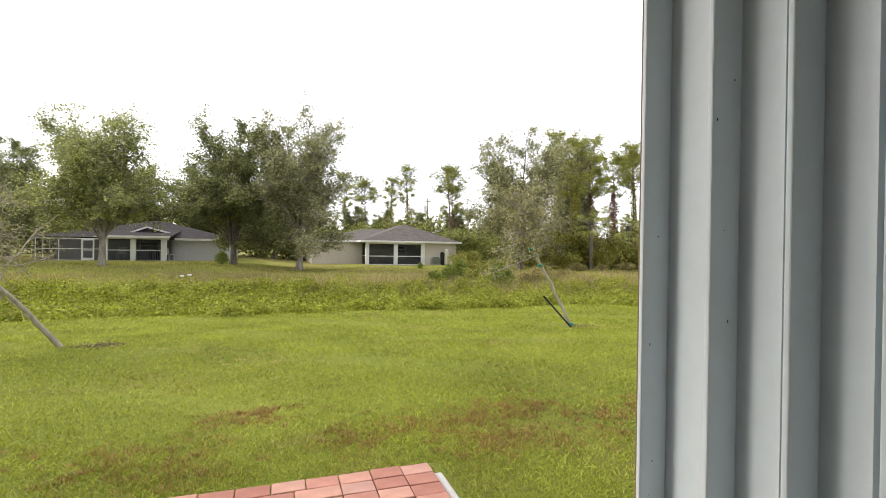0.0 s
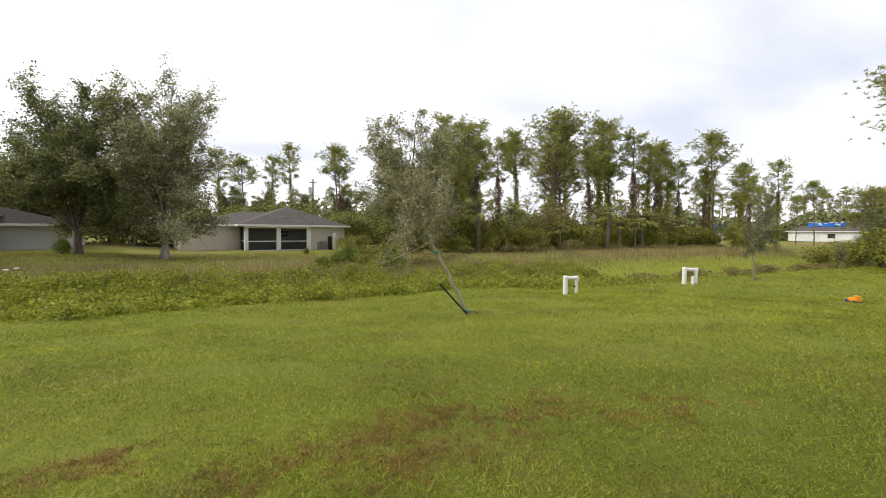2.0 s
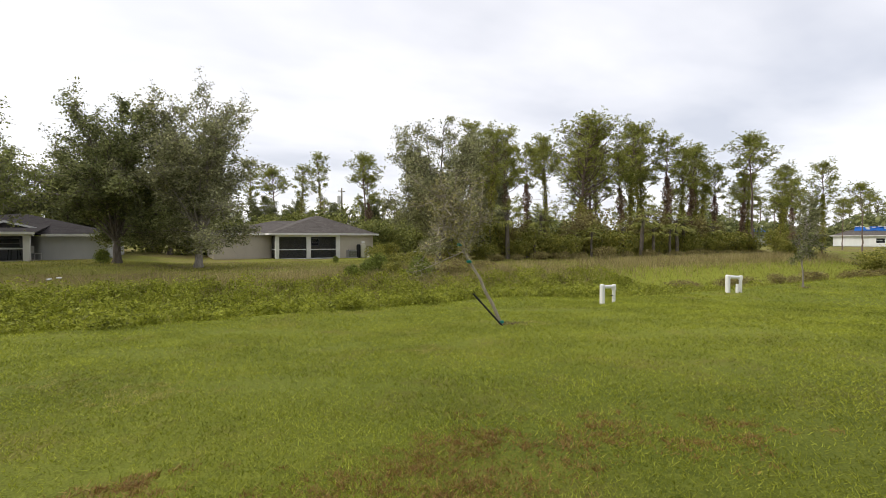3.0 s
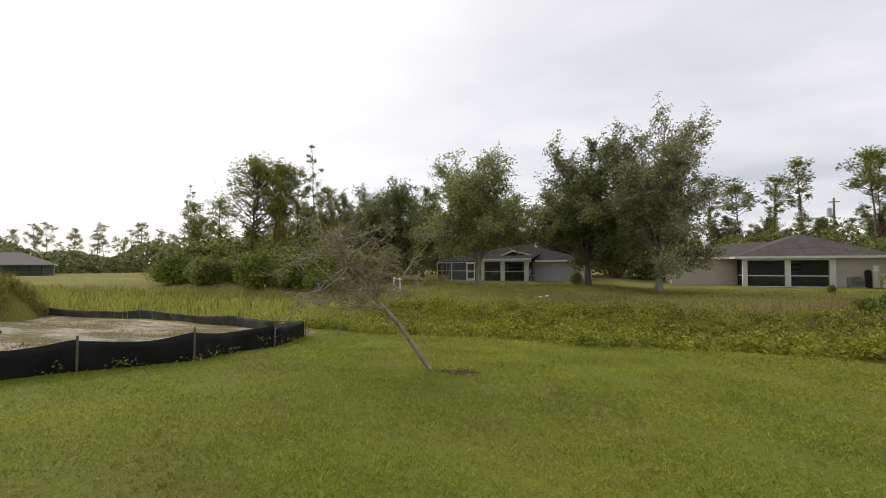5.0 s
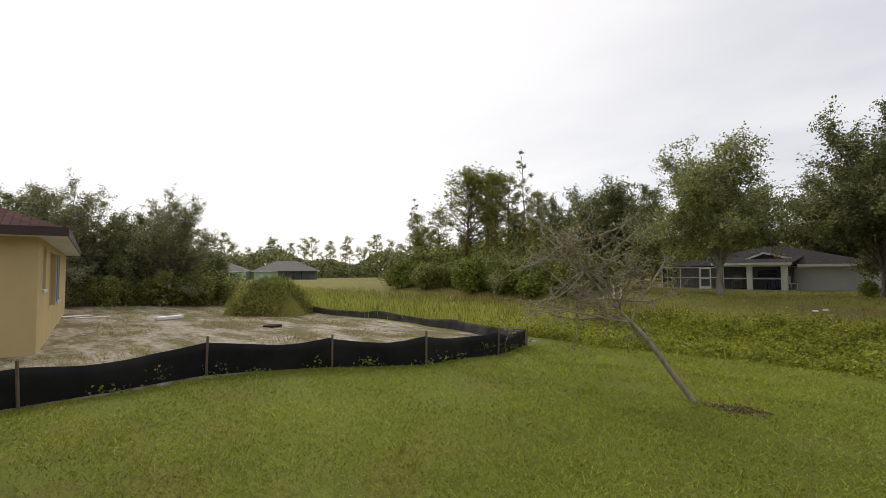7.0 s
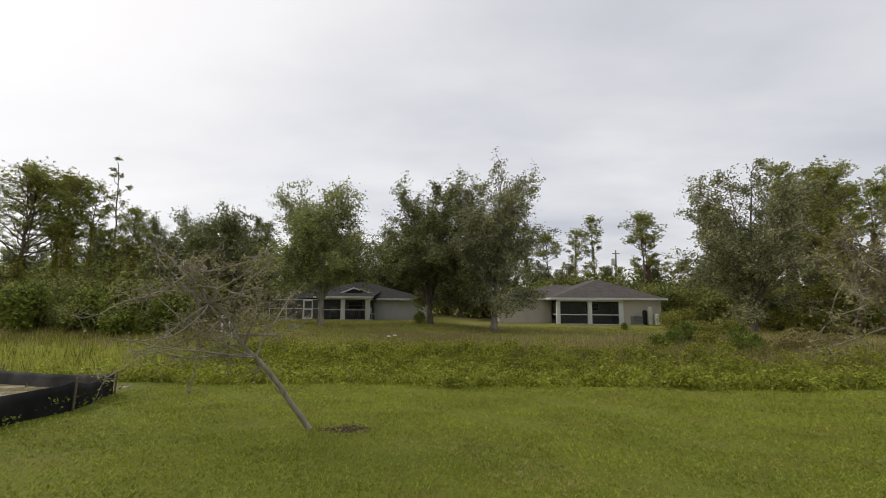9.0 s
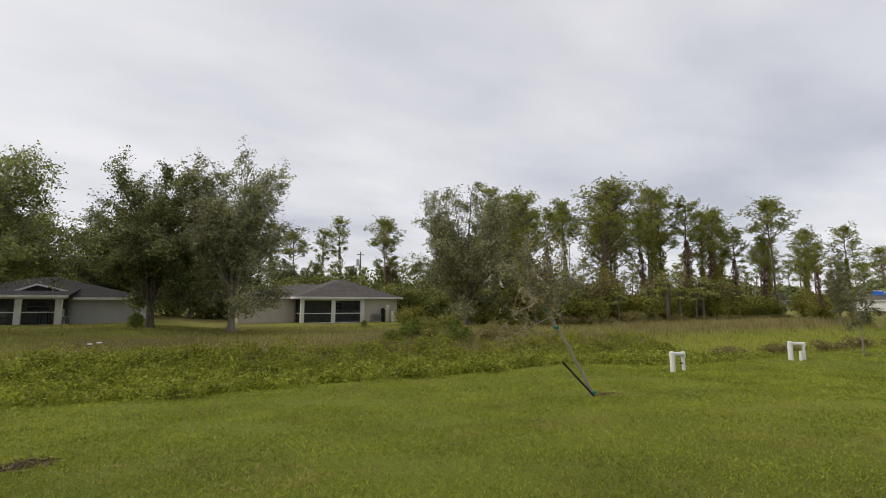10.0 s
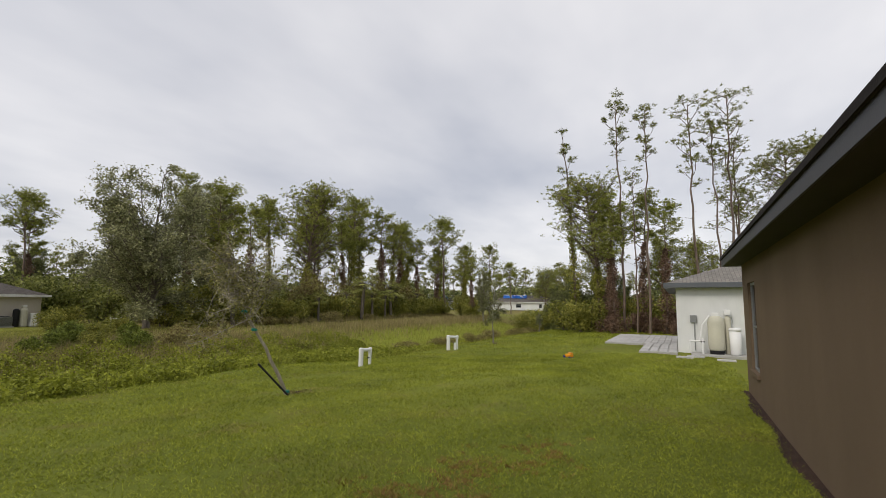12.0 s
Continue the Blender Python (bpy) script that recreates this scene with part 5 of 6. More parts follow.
def hoop(x0, y0, x1, y1, h, label, r=0.055, extra=False):
    z0, z1 = gz(x0, y0), gz(x1, y1)
    o = thing("pipe_hoop", (x0, y0, z0), label, "pipe", "canal intake pipes")
    a, b = (0, 0, -0.1), (x1 - x0, y1 - y0, z1 - z0 - 0.1)
    part("standpipe", rod(a, (0, 0, h), r * 1.5, 14), M["pvc"], o)
    part("standpipe", rod(b, (b[0], b[1], h - 0.04), r, 14), M["pvc"], o)
    part("crosspipe", rod((-0.02, 0, h), (b[0] * 1.02, b[1] * 1.02, h - 0.03), r * 1.05, 14), M["pvc"], o)
    for p, q in (((0, 0, h), 1.55), ((b[0], b[1], h - 0.03), 1.35)):
        part("elbow", spun([(r * 0.8, -0.1), (r * q, -0.1), (r * q, 0.05), (r * 0.9, 0.08)], 12, p), M["pvc"], o)
    if extra:
        part("capped_pipe", rod((b[0] * 0.45, b[1] * 0.45 - 0.15, -0.1), (b[0] * 0.45, b[1] * 0.45 - 0.15, h * 0.55), r, 12), M["pvc"], o)
    else:
        part("valve_handle", box(b[0] - 0.14, b[0] - 0.05, b[1] - 0.02, b[1] + 0.02, h * 0.42, h * 0.48), M["black"], o)


hoop(12.9, 11.2, 13.48, 11.23, 0.57, "white PVC pipe hoop standing in the lawn by the canal")
hoop(20.3, 11.35, 20.8, 11.12, 0.64, "white PVC pipe hoop with a capped stub in the lawn", 0.06, True)
hoop(17.4, 34.6, 18.0, 34.6, 0.64, "white PVC pipe hoop on the far canal bank", 0.04)
hoop(-12.7, 26.0, -12.3, 26.0, 0.75, "white PVC pipe hoop beside the leaning bare tree", 0.04)


def toy():
    x, y = 19.16, 5.26
    o = thing("toy_truck", (x, y, gz(x, y)), "orange and navy plastic ride-on toy lying in the grass", "toy", turn=60)
    o.scale = (0.58,) * 3
    part("body", box(-0.3, 0.26, -0.16, 0.16, 0.1, 0.3, 0.05), M["orange"], o)
    part("hood", box(-0.3, 0.0, -0.13, 0.13, 0.3, 0.42, 0.05), M["orange"], o)
    part("tail", box(0.2, 0.42, -0.15, 0.15, 0.08, 0.2, 0.04), M["navy"], o)
    for sx in (-0.2, 0.24):
        for sy in (-0.17, 0.17):
            part("wheel", rod((sx, sy - 0.03, 0.08), (sx, sy + 0.03, 0.08), 0.085, 12), M["navy"], o)


toy()


def mulch(x, y, r=0.42, sx=1.3):
    rng = np.random.default_rng(int(x * 7) & 255)
    o = thing("mulch_patch", (x, y, gz(x, y)), "dark bare soil patch in the lawn", "soil patch")
    n = 18
    V = [(0, 0, 0.03)] + [(r * sx * math.cos(2 * math.pi * i / n) * q, r * 0.8 * math.sin(2 * math.pi * i / n) * q, -0.01) for i, q in enumerate(rng.uniform(0.7, 1.1, n))]
    mesh_ob("soil", V, [(0, 1 + i, 1 + (i + 1) % n) for i in range(n)], M["soil"], o)
    C = rng.normal(0, 1, (120, 3)) * [r * sx * 0.45, r * 0.35, 0]
    C[:, 2] = 0.02
    tagged(mesh_ob("wood_chips", *leaf_quads(rng, C, 0.06, 0.035), M["brush"], o), kind="stuff")


mulch(-2.45, 9.0)
mulch(7.75, 9.25, 0.36)
mulch(25.45, 10.85, 0.3)


def leaning_tree(name, seed, base, stem, crown, twigs, leaves, mats, label, trunk=0.075, leaf=0.06, stake=None):
    """A storm-bent young tree: a slanting stem with many fine crooked branches."""
    rng = np.random.default_rng(seed)
    root = thing(name, (base[0], base[1], gz(base[0], base[1])), label, "tree")
    w, tips = Wood(), []
    S = np.array(stem, float)
    # even steps along the stem
    line = np.array([[np.interp(t, np.linspace(0, 1, len(S)), S[:, k]) for k in range(3)] for t in np.linspace(0, 1, 12)])
    line[1:] += rng.normal(0, 0.012, (11, 3))
    tv, tf = tube(line, np.linspace(trunk, trunk * 0.3, 12), 8)
    w.v.append(tv), w.f.append(tf)
    w.n += len(tv)
    c, s = np.array(crown[0]), np.array(crown[1])
    for k in range(twigs):
        a = line[rng.integers(5, 12)] if k % 4 else line[rng.integers(8, 12)]
        goal = c + np.clip(rng.normal(0, 0.5, 3), -0.8, 0.8) * s
        d = goal - a
        L = np.linalg.norm(d)
        limb = bend(rng, a, d, L, 7, 0.16, 0.0)
        limb += np.linspace(0, 1, 8)[:, None] * (goal - limb[-1]) * 0.6
        w.add(limb, trunk * 0.36, trunk * 0.13, 5)
        for _ in range(7):
            q = limb[rng.integers(2, 8)]
            br = bend(rng, q, rng.normal(0, 1, 3) + d / L * 0.5 + [0, 0, 0.25], rng.uniform(0.22, 0.5) * max(0.5, L * 0.45), 5, 0.28)
            w.add(br, trunk * 0.17, trunk * 0.065, 4)
            for _ in range(3):
                tw = bend(rng, br[rng.integers(1, 6)], rng.normal(0, 1, 3), rng.uniform(0.12, 0.36), 3, 0.3)
                w.add(tw, trunk * 0.09, trunk * 0.04, 3)
                tips += [tw[2], tw[3]]
    tips = np.array(tips)
    mesh_ob("trunk", *w.data(), mats[0], root, smooth=True)
    C = tips[rng.integers(0, len(tips), leaves)] + rng.normal(0, 0.05, (leaves, 3))
    mesh_ob("crown", *leaf_quads(rng, C, leaf, leaf * 0.5), mats[1], root)
    if stake:
        part("stake", rod(stake[0], stake[1], 0.022, 6), M["black"], root, "dark support stake")
        for p in stake[2:]:
            part("strap", spun([(0.042, -0.035), (0.066, -0.022), (0.066, 0.022), (0.042, 0.035)], 8, p), M["teal"], root, "green tie strap")
    return root


leaning_tree("young_tree", 31, (-2.93, 9.06), [(0, 0, -0.05), (-0.34, -0.1, 0.45), (-0.72, -0.2, 0.97), (-1.05, -0.3, 1.35), (-1.45, -0.42, 1.85), (-1.75, -0.5, 2.35)], ((-1.45, -0.42, 1.72), (1.4, 1.2, 1.4)), 38, 2600, (M["bark_dead"], M["leaf_dry"]), "storm-bent young tree with nearly bare grey branches", 0.047, 0.055)
leaning_tree("young_tree", 37, (7.40, 9.24), [(0, 0, -0.05), (-0.2, 0.16, 0.55), (-0.48, 0.38, 1.2), (-0.8, 0.62, 1.95), (-1.0, 0.78, 2.5), (-1.1, 0.85, 3.1)], ((-1.05, 0.82, 2.35), (1.2, 1.2, 1.5)), 34, 2800, (M["bark_dead"], M["leaf_dry"]), "leaning young tree with sparse olive leaves, tied to a stake", 0.046, 0.08,
             stake=[(-0.02, -0.12, -0.05), (-0.62, 0.3, 0.75), (-0.02, 0.01, 0.08), (-0.62, 0.48, 1.5), (-0.8, 0.62, 1.9)])


def lawn_sapling(x, y, h, seed, leaves):
    made = broadleaf(seed, h, h * 0.36, h * 0.22, leaves, 0.10, 6, 3, 0.035, 0.10, 1.1)
    plant("sapling", made, (M["bark_pale"], M["leaf_oak"]), "young slender sapling planted in the lawn", "tree", (x, y, gz(x, y)))


lawn_sapling(25.4, 10.9, 3.6, 41, 1500)
lawn_sapling(37.5, 11.4, 1.6, 42, 500)


def utility_pole(x, y):
    z = gz(x, y)
    o = thing("utility_pole", (x, y, z), "grey wooden utility pole with a transformer can", "pole")
    part("pole_shaft", rod((0, 0, -0.2), (0, 0, 8.2), 0.13, 10, 0.09), M["bark_dead"], o)
    part("transformer", spun([(0.1, 0), (0.24, 0.02), (0.24, 0.85), (0.12, 0.95)], 14, (-0.38, 0, 6.3)), M["pvc"], o)
    part("crossarm", box(-0.45, 0.45, -0.05, 0.05, 7.75, 7.85), M["bark_dead"], o)


utility_pole(19.2, 60.0)


# ---- trees ----
oak = plant("oak_tree", broadleaf(1, 8.6, 1.5, 4.3, 44000, 0.15, 28, 6, 0.16, 0.15), (M["bark_pale"], M["leaf_pale"]), "broad storm-thinned tree with light green leaves", "tree", (-8.46, 29.1, gz(-8.46, 29.1)), group="canal bank trees")
oak2 = plant("oak_tree", broadleaf(2, 9.7, 1.3, 3.9, 56000, 0.16, 26, 7, 0.2, 0.15), (M["bark_oak"], M["leaf_oak"]), "dense dark green oak tree beside the pale house", "tree", (-2.32, 32.7, gz(-2.32, 32.7)), group="canal bank trees")
oak3 = plant("oak_tree", broadleaf(3, 10.9, 1.7, 4.3, 48000, 0.15, 27, 5, 0.2, 0.13, 1.1), (M["bark_pale"], M["leaf_grey"]), "tall silvery oak with ascending limbs and pale trunk", "tree", (1.75, 31.4, gz(1.75, 31.4)), group="canal bank trees")
oak4 = plant("oak_tree", broadleaf(4, 11.4, 1.2, 5.0, 60000, 0.16, 28, 8, 0.2, 0.14, 1.1), (M["bark_oak"], M["leaf_grey"]), "spreading grey-green oak on the far canal bank", "tree", (18.6, 32.8, gz(18.6, 32.8)), group="canal bank trees")
oak0 = plant("oak_tree", broadleaf(5, 7.9, 0.9, 4.1, 46000, 0.16, 24, 6, 0.18, 0.15), (M["bark_oak"], M["leaf_oak"]), "dark rounded oak at the edge of the brush", "tree", (-17.0, 33.0, gz(-17, 33)), group="canal bank trees")
column = plant("oak_tree", broadleaf(6, 12.8, 1.6, 2.3, 32000, 0.16, 20, 4, 0.17, 0.13, 1.2), (M["bark_pale"], M["leaf_grey"]), "tall grey-green oak with narrow upright limbs", "tree", (25.2, 36.4, gz(25.2, 36.4)), group="canal bank trees")

pa = plant("pine_tree", pine(11, 13.6, 0.66, 3.3, 26, 0.16), (M["bark_pine"], M["needle"]), "slash pine with flat umbrella crown", "tree", (61.0, 31.7, 0.2), group="pines behind the canal")
pb = plant("pine_tree", pine(12, 15.6, 0.62, 2.5, 19, 0.15, False, vine=1800, vine_to=0.72), (M["bark_pine"], M["needle"], M["ivy"]), "tall pine with vine-wrapped bole", "tree", (33.1, 50.0, 0.2), ("trunk", "crown", "vines"), "pines behind the canal")
pc = plant("pine_tree", pine(13, 13.4, 0.42, 5.2, 42, 0.24, True, 4, 15, 14, 0.36, vine=2600, vine_to=0.45), (M["bark_pine"], M["needle"], M["ivy"]), "broad many-limbed pine with vines up its trunk", "tree", (37.8, 37.0, 0.2), ("trunk", "crown", "vines"), "pines behind the canal")
pd = plant("pine_tree", pine(14, 14.6, 0.5, 2.8, 26, 0.16, False, vine=3600, vine_to=0.68), (M["bark_pine"], M["needle"], M["ivy"]), "pine draped with hanging vines", "tree", (47.0, 38.0, 0.2), ("trunk", "crown", "vines"), "pines behind the canal")
pe = plant("pine_tree", pine(15, 13.4, 0.6, 2.3, 18, 0.14, False, vine=2600, vine_to=0.66), (M["bark_pine"], M["needle"], M["rust"]), "pine with browned vines round its bole", "tree", (51.0, 36.0, 0.2), ("trunk", "crown", "vines"), "pines behind the canal")
tall = plant("pine_tree", pine(16, 19.2, 0.72, 1.3, 13, 0.115, False, 2, 6, 15, 0.62, rise=0.7, dead=9, lean=0.015), (M["bark_pine"], M["needle_dark"]), "very tall thin storm-stripped pine with tufted top", "tree", (38.5, 4.9, -0.1), group="tall stripped pines")
tall2 = plant("pine_tree", pine(17, 17.8, 0.6, 1.9, 16, 0.12, False, 2, 6, 15, 0.5, rise=0.6, dead=8, lean=0.015), (M["bark_pine"], M["needle_dark"]), "tall pine with forked thin crown", "tree", (38.0, -0.2, -0.1), group="tall stripped pines")
umb = plant("pine_tree", pine(18, 14.4, 0.62, 4.0, 20, 0.15, True, 3, 11, 15), (M["bark_pine"], M["needle_dark"]), "spreading pine with layered flat crown", "tree", (44.0, -6.5, -0.1), group="tall stripped pines")
snag = plant("pine_tree", pine(19, 17.2, 0.5, 1.3, 12, 0.13, False, 2, 7, 15, 0.5, dead=14, lean=0.05, vine=1500, vine_to=0.45), (M["bark_pine"], M["needle_dark"], M["ivy"]), "thin half-dead pine leaning over the brush", "tree", (40.0, 8.9, -0.1), ("trunk", "crown", "vines"), "tall stripped pines")

L_UMB, L_VINE, L_THIN = "slash pine with flat umbrella crown", "pine draped with hanging vines", "slender pine in the far grove"
for src, x, y, s, r, lab in (
    (pa, 19.9, 53.0, 0.82, 30, L_UMB), (pb, 15.9, 57.6, 0.74, 80, L_THIN), (pb, 13.4, 57.0, 0.64, 200, L_THIN), (pe, 21.5, 56.0, 0.7, 0, L_THIN),
    (pa, 11.0, 60.0, 0.72, 100, L_UMB), (pb, 33.8, 45.0, 0.9, 140, L_THIN), (pd, 24.2, 33.8, 0.74, 50, L_VINE), (pe, 28.5, 37.5, 0.8, 20, L_THIN),
    (pe, 35.0, 42.0, 0.9, 230, L_THIN), (pc, 41.8, 39.0, 0.86, 120, L_VINE), (pd, 49.8, 38.5, 1.0, 160, L_VINE), (pe, 44.5, 37.0, 0.85, 300, L_THIN),
    (pb, 38.5, 43.0, 0.86, 15, L_THIN), (pa, 40.5, 45.0, 0.95, 75, L_UMB), (pb, 44.0, 42.0, 0.9, 115, L_THIN), (pa, 53.0, 43.0, 0.98, 175, L_UMB), (pb, 48.0, 44.0, 0.95, 35, L_THIN), (pa, 31.0, 41.0, 0.72, 260, L_UMB), (pe, 26.5, 40.0, 0.85, 330, L_THIN), (pd, 64.0, 40.0, 0.8, 22, L_VINE), (pe, 60.5, 36.0, 0.82, 190, L_THIN), (pa, 26.0, 50.0, 0.8, 145, L_UMB), (pb, 8.5, 62.0, 0.7, 5, L_THIN),
    (pd, 54.5, 36.5, 0.86, 75, L_VINE), (pe, 57.5, 37.5, 0.98, 100, L_THIN), (pd, 59.8, 38.0, 0.9, 210, L_VINE), (pe, 63.0, 34.0, 0.75, 40, L_THIN),
    (pd, 66.0, 35.0, 0.68, 310, L_VINE), (pb, 56.0, 44.0, 0.8, 10, L_THIN), (pa, 70.0, 38.0, 0.7, 200, L_UMB), (pd, 62.0, 25.0, 0.68, 90, L_VINE),
    (pa, 82.0, 28.5, 0.66, 20, L_UMB), (pa, 88.0, 33.0, 0.55, 130, L_UMB), (pc, 64.0, 17.6, 0.56, 60, L_VINE), (pc, 72.0, 16.0, 0.62, 200, L_VINE),
    (pd, 59.5, 28.0, 0.62, 15, L_VINE), (pe, 56.5, 25.4, 0.58, 210, L_THIN), (pd, 63.5, 29.5, 0.7, 75, L_VINE),
    (pe, 38.9, 3.6, 0.8, 70, "pine with browned vines round its bole"), (pe, 37.9, 5.6, 0.66, 170, "pine with browned vines round its bole"),
    (tall, 36.4, 3.0, 0.9, 120, ""), (tall, 37.3, 3.9, 0.66, 60, ""), (tall2, 40.0, -2.7, 1.06, 200, ""), (tall, 40.4, -1.9, 0.9, 300, ""),
    (tall2, 41.5, -3.4, 0.85, 40, ""), (umb, 45.0, -9.5, 1.02, 140, ""), (umb, 48.0, -4.0, 0.85, 250, ""), (pc, 40.5, 7.0, 0.9, 200, L_VINE),
    (pe, 39.0, 6.0, 0.78, 10, L_THIN), (pe, 37.2, 1.9, 0.72, 140, L_THIN), (pc, 46.0, 2.0, 0.55, 77, L_VINE), (pc, 50.0, 9.0, 0.58, 10, L_VINE), (pc, 52.0, -1.0, 0.6, 100, L_VINE),
    (pc, -30.5, 33.0, 0.74, 60, L_VINE), (pd, -27.5, 33.5, 0.66, 100, L_VINE), (pb, -25.5, 33.0, 0.58, 10, L_THIN), (snag, -23.8, 33.0, 0.64, 180, "thin half-dead pine standing in the brush"),
    (pb, -26.5, 32.0, 0.6, 250, L_THIN), (pd, -29.0, 34.5, 0.66, 330, L_VINE), (pd, -22.3, 32.5, 0.5, 30, L_VINE), (snag, -37.5, 33.0, 0.52, 60, "bent pine standing over the brush"), (pd, -38.5, 34.0, 0.5, 20, L_VINE),
    (pc, -40.5, 36.0, 0.45, 150, L_VINE), (pd, -35.0, 34.0, 0.5, 290, L_VINE),
):
    again(src, x, y, s, r, lab, 0.1)

for x, y, s, r in ((-6.0, 50.0, 1.0, 40), (0.0, 53.0, 1.05, 100), (-12.5, 49.0, 0.95, 200), (-20.0, 46.0, 1.0, 10), (-27.0, 42.0, 0.9, 90), (26.0, 47.0, 0.85, 60), (4.5, 58.0, 0.8, 130), (9.5, 60.0, 0.72, 15), (14.0, 62.0, 0.7, 250), (18.0, 59.0, 0.66, 75), (23.0, 60.0, 0.78, 310), (29.0, 56.0, 0.8, 190), (-33.0, 44.0, 0.85, 140), (-38.0, 42.0, 0.7, 265)):
    again(oak2, x, y, s, r, "dark green tree behind the houses")
again(column, 27.6, 37.8, 0.92, 130)
again(column, 55.0, 23.2, 0.56, 40, "narrow leafy tree at the end of the canal")
# wood at the far side of the sandy lot
for x, y, s, r, src in ((-34, 1.5, 0.80, 0, oak0), (-33.5, 4.5, 0.70, 70, oak3), (-35, 7.0, 0.78, 160, oak0), (-34, 9.8, 0.72, 220, oak3), (-36, 12.0, 0.56, 300, oak0), (-38, 3.0, 0.8, 30, oak2), (-40, 9.0, 0.72, 110, oak2), (-33, -2.0, 0.8, 200, oak2), (-37, -5.0, 0.85, 90, oak0), (-40, 14.5, 0.5, 20, oak0)):
    again(src, x, y, s, r, "leafy tree in the wood beyond the sandy lot", 0.5)
for x, y, s, r in ((42.5, 9.5, 0.55, 20), (44, 6.5, 0.6, 150), (45.5, 11.5, 0.5, 80), (43, -3, 0.55, 200)):
    again(oak2, x, y, s, r, "dark leafy tree under the tall pines", 0.6)

# palms
palm = plant("cabbage_palm", fan_palm(6, 3.6), (M["bark_oak"], M["palm"]), "cabbage palm with drooping fan leaves", "palm", (29.5, 33.5, gz(29.5, 33.5)), ("trunk", "fronds"), "palms")
for x, y, s, r in ((31.0, 34.5, 0.9, 60), (27.6, 32.0, 0.62, 15), (33.0, 32.4, 0.55, 100), (36.0, 33.0, 0.7, 220), (40.5, 31.3, 1.0, 300), (42.0, 31.0, 0.75, 44), (24.6, 31.8, 1.02, 70), (33.6, 31.2, 0.6, 20), (37.6, 31.0, 0.7, 160), (50.5, 33.0, 0.7, 130), (55.0, 33.0, 0.8, 250), (39.6, 8.4, 0.5, 0), (41.0, 0.6, 0.6, 90), (38.2, -1.6, 0.45, 200), (46.0, 31.2, 0.95, 90), (47.5, 31.6, 0.9, 200), (44.5, 31.0, 0.7, 10)):
    again(palm, x, y, s, r)

# ---- shrubs ----
green = plant("shrub", clump(21, 2.0, 1.7, 2.4, 4200, 0.19), (M["bark_oak"], M["shrub"]), "dense bright green shrub on the canal bank", "shrub", (-20, 27.0, gz(-20, 27) - 0.1), ("stem", "foliage"), "shrubs")
vine = plant("shrub", clump(22, 2.2, 1.8, 2.2, 3800, 0.17, 12), (M["bark_oak"], M["ivy"]), "vine-covered shrub at the edge of the trees", "shrub", (30, 31.0, gz(30, 31) - 0.1), ("stem", "foliage"), "shrubs")
brush = plant("shrub", clump(23, 2.0, 1.2, 1.1, 2400, 0.14, 12), (M["bark_oak"], M["brush"]), "low brown tangled brush", "shrub", (33, 29.5, gz(33, 29.5) - 0.1), ("stem", "foliage"), "shrubs")
red = plant("shrub", clump(24, 1.6, 1.3, 1.7, 2200, 0.16, 10), (M["bark_oak"], M["rust"]), "dead reddish brush heap under the pines", "shrub", (38.2, 4.0, gz(38.2, 4) - 0.1), ("stem", "foliage"), "shrubs")
gloom = plant("shrub", clump(26, 2.1, 1.8, 2.3, 4200, 0.17, 12), (M["bark_oak"], M["leaf_bright"]), "dull olive-green shrub in the thicket", "shrub", (-19.0, 28.4, gz(-19.0, 28.4) - 0.1), ("stem", "foliage"), "shrubs")
tangle = plant("shrub", clump(25, 1.3, 1.1, 2.6, 3400, 0.15, 12), (M["bark_oak"], M["brush"]), "tall browned vine tangle between the pines", "shrub", (39.6, 34.4, gz(39.6, 34.4) - 0.1), ("stem", "foliage"), "shrubs")
rng = random.Random(12)
for i in range(15):
    x = -15.5 - i * 1.55 + rng.uniform(-0.6, 0.6)
    again(green if i % 5 in (0, 1, 2) else gloom, x, 25.8 + max(0, -x - 20) * 0.2 + rng.uniform(-0.8, 1.2), rng.uniform(0.55, 1.25) * (1 if x > -33 else 0.6), rng.uniform(0, 360), sink=0.1)
for i in range(14):
    x = -16 - i * 1.75 + rng.uniform(-0.7, 0.7)
    again(gloom, x, 29.0 + max(0, -x - 20) * 0.15 + rng.uniform(-0.8, 0.8), rng.uniform(0.85, 1.75) * (1 if x > -33 else 0.7), rng.uniform(0, 360), sink=0.1)
for i in range(26):
    x = 20.5 + i * 1.65 + rng.uniform(-0.5, 0.5)
    again(vine, x, 32.0 + rng.uniform(-0.8, 1.6), rng.uniform(0.45, 1.25), rng.uniform(0, 360), sink=0.1)
for i in range(15):
    x = 21.5 + i * 2.9 + rng.uniform(-0.6, 0.6)
    again(vine if i % 3 else tangle, x, 35.0 + rng.uniform(-0.8, 2.5), rng.uniform(0.8, 1.6), rng.uniform(0, 360), "tall vine tangle between the pines" if i % 3 else "tall browned vine tangle between the pines", 0.2)
for x, y, h in ((33.4, 33.0, 1.5), (36.8, 34.2, 1.9), (43.2, 34.6, 1.8), (48.9, 34.8, 2.0), (52.6, 34.0, 1.7), (26.0, 33.4, 1.2), (57.2, 34.5, 1.6)):
    again(tangle, x, y, h, x * 37, "tall browned vine tangle between the pines", 0.2)
for i in range(18):
    x = 22 + i * 2.2 + rng.uniform(-0.6, 0.6)
    again(brush, x, 30.0 + rng.uniform(-0.5, 0.6), rng.uniform(0.35, 0.7), rng.uniform(0, 360), sink=0.1)
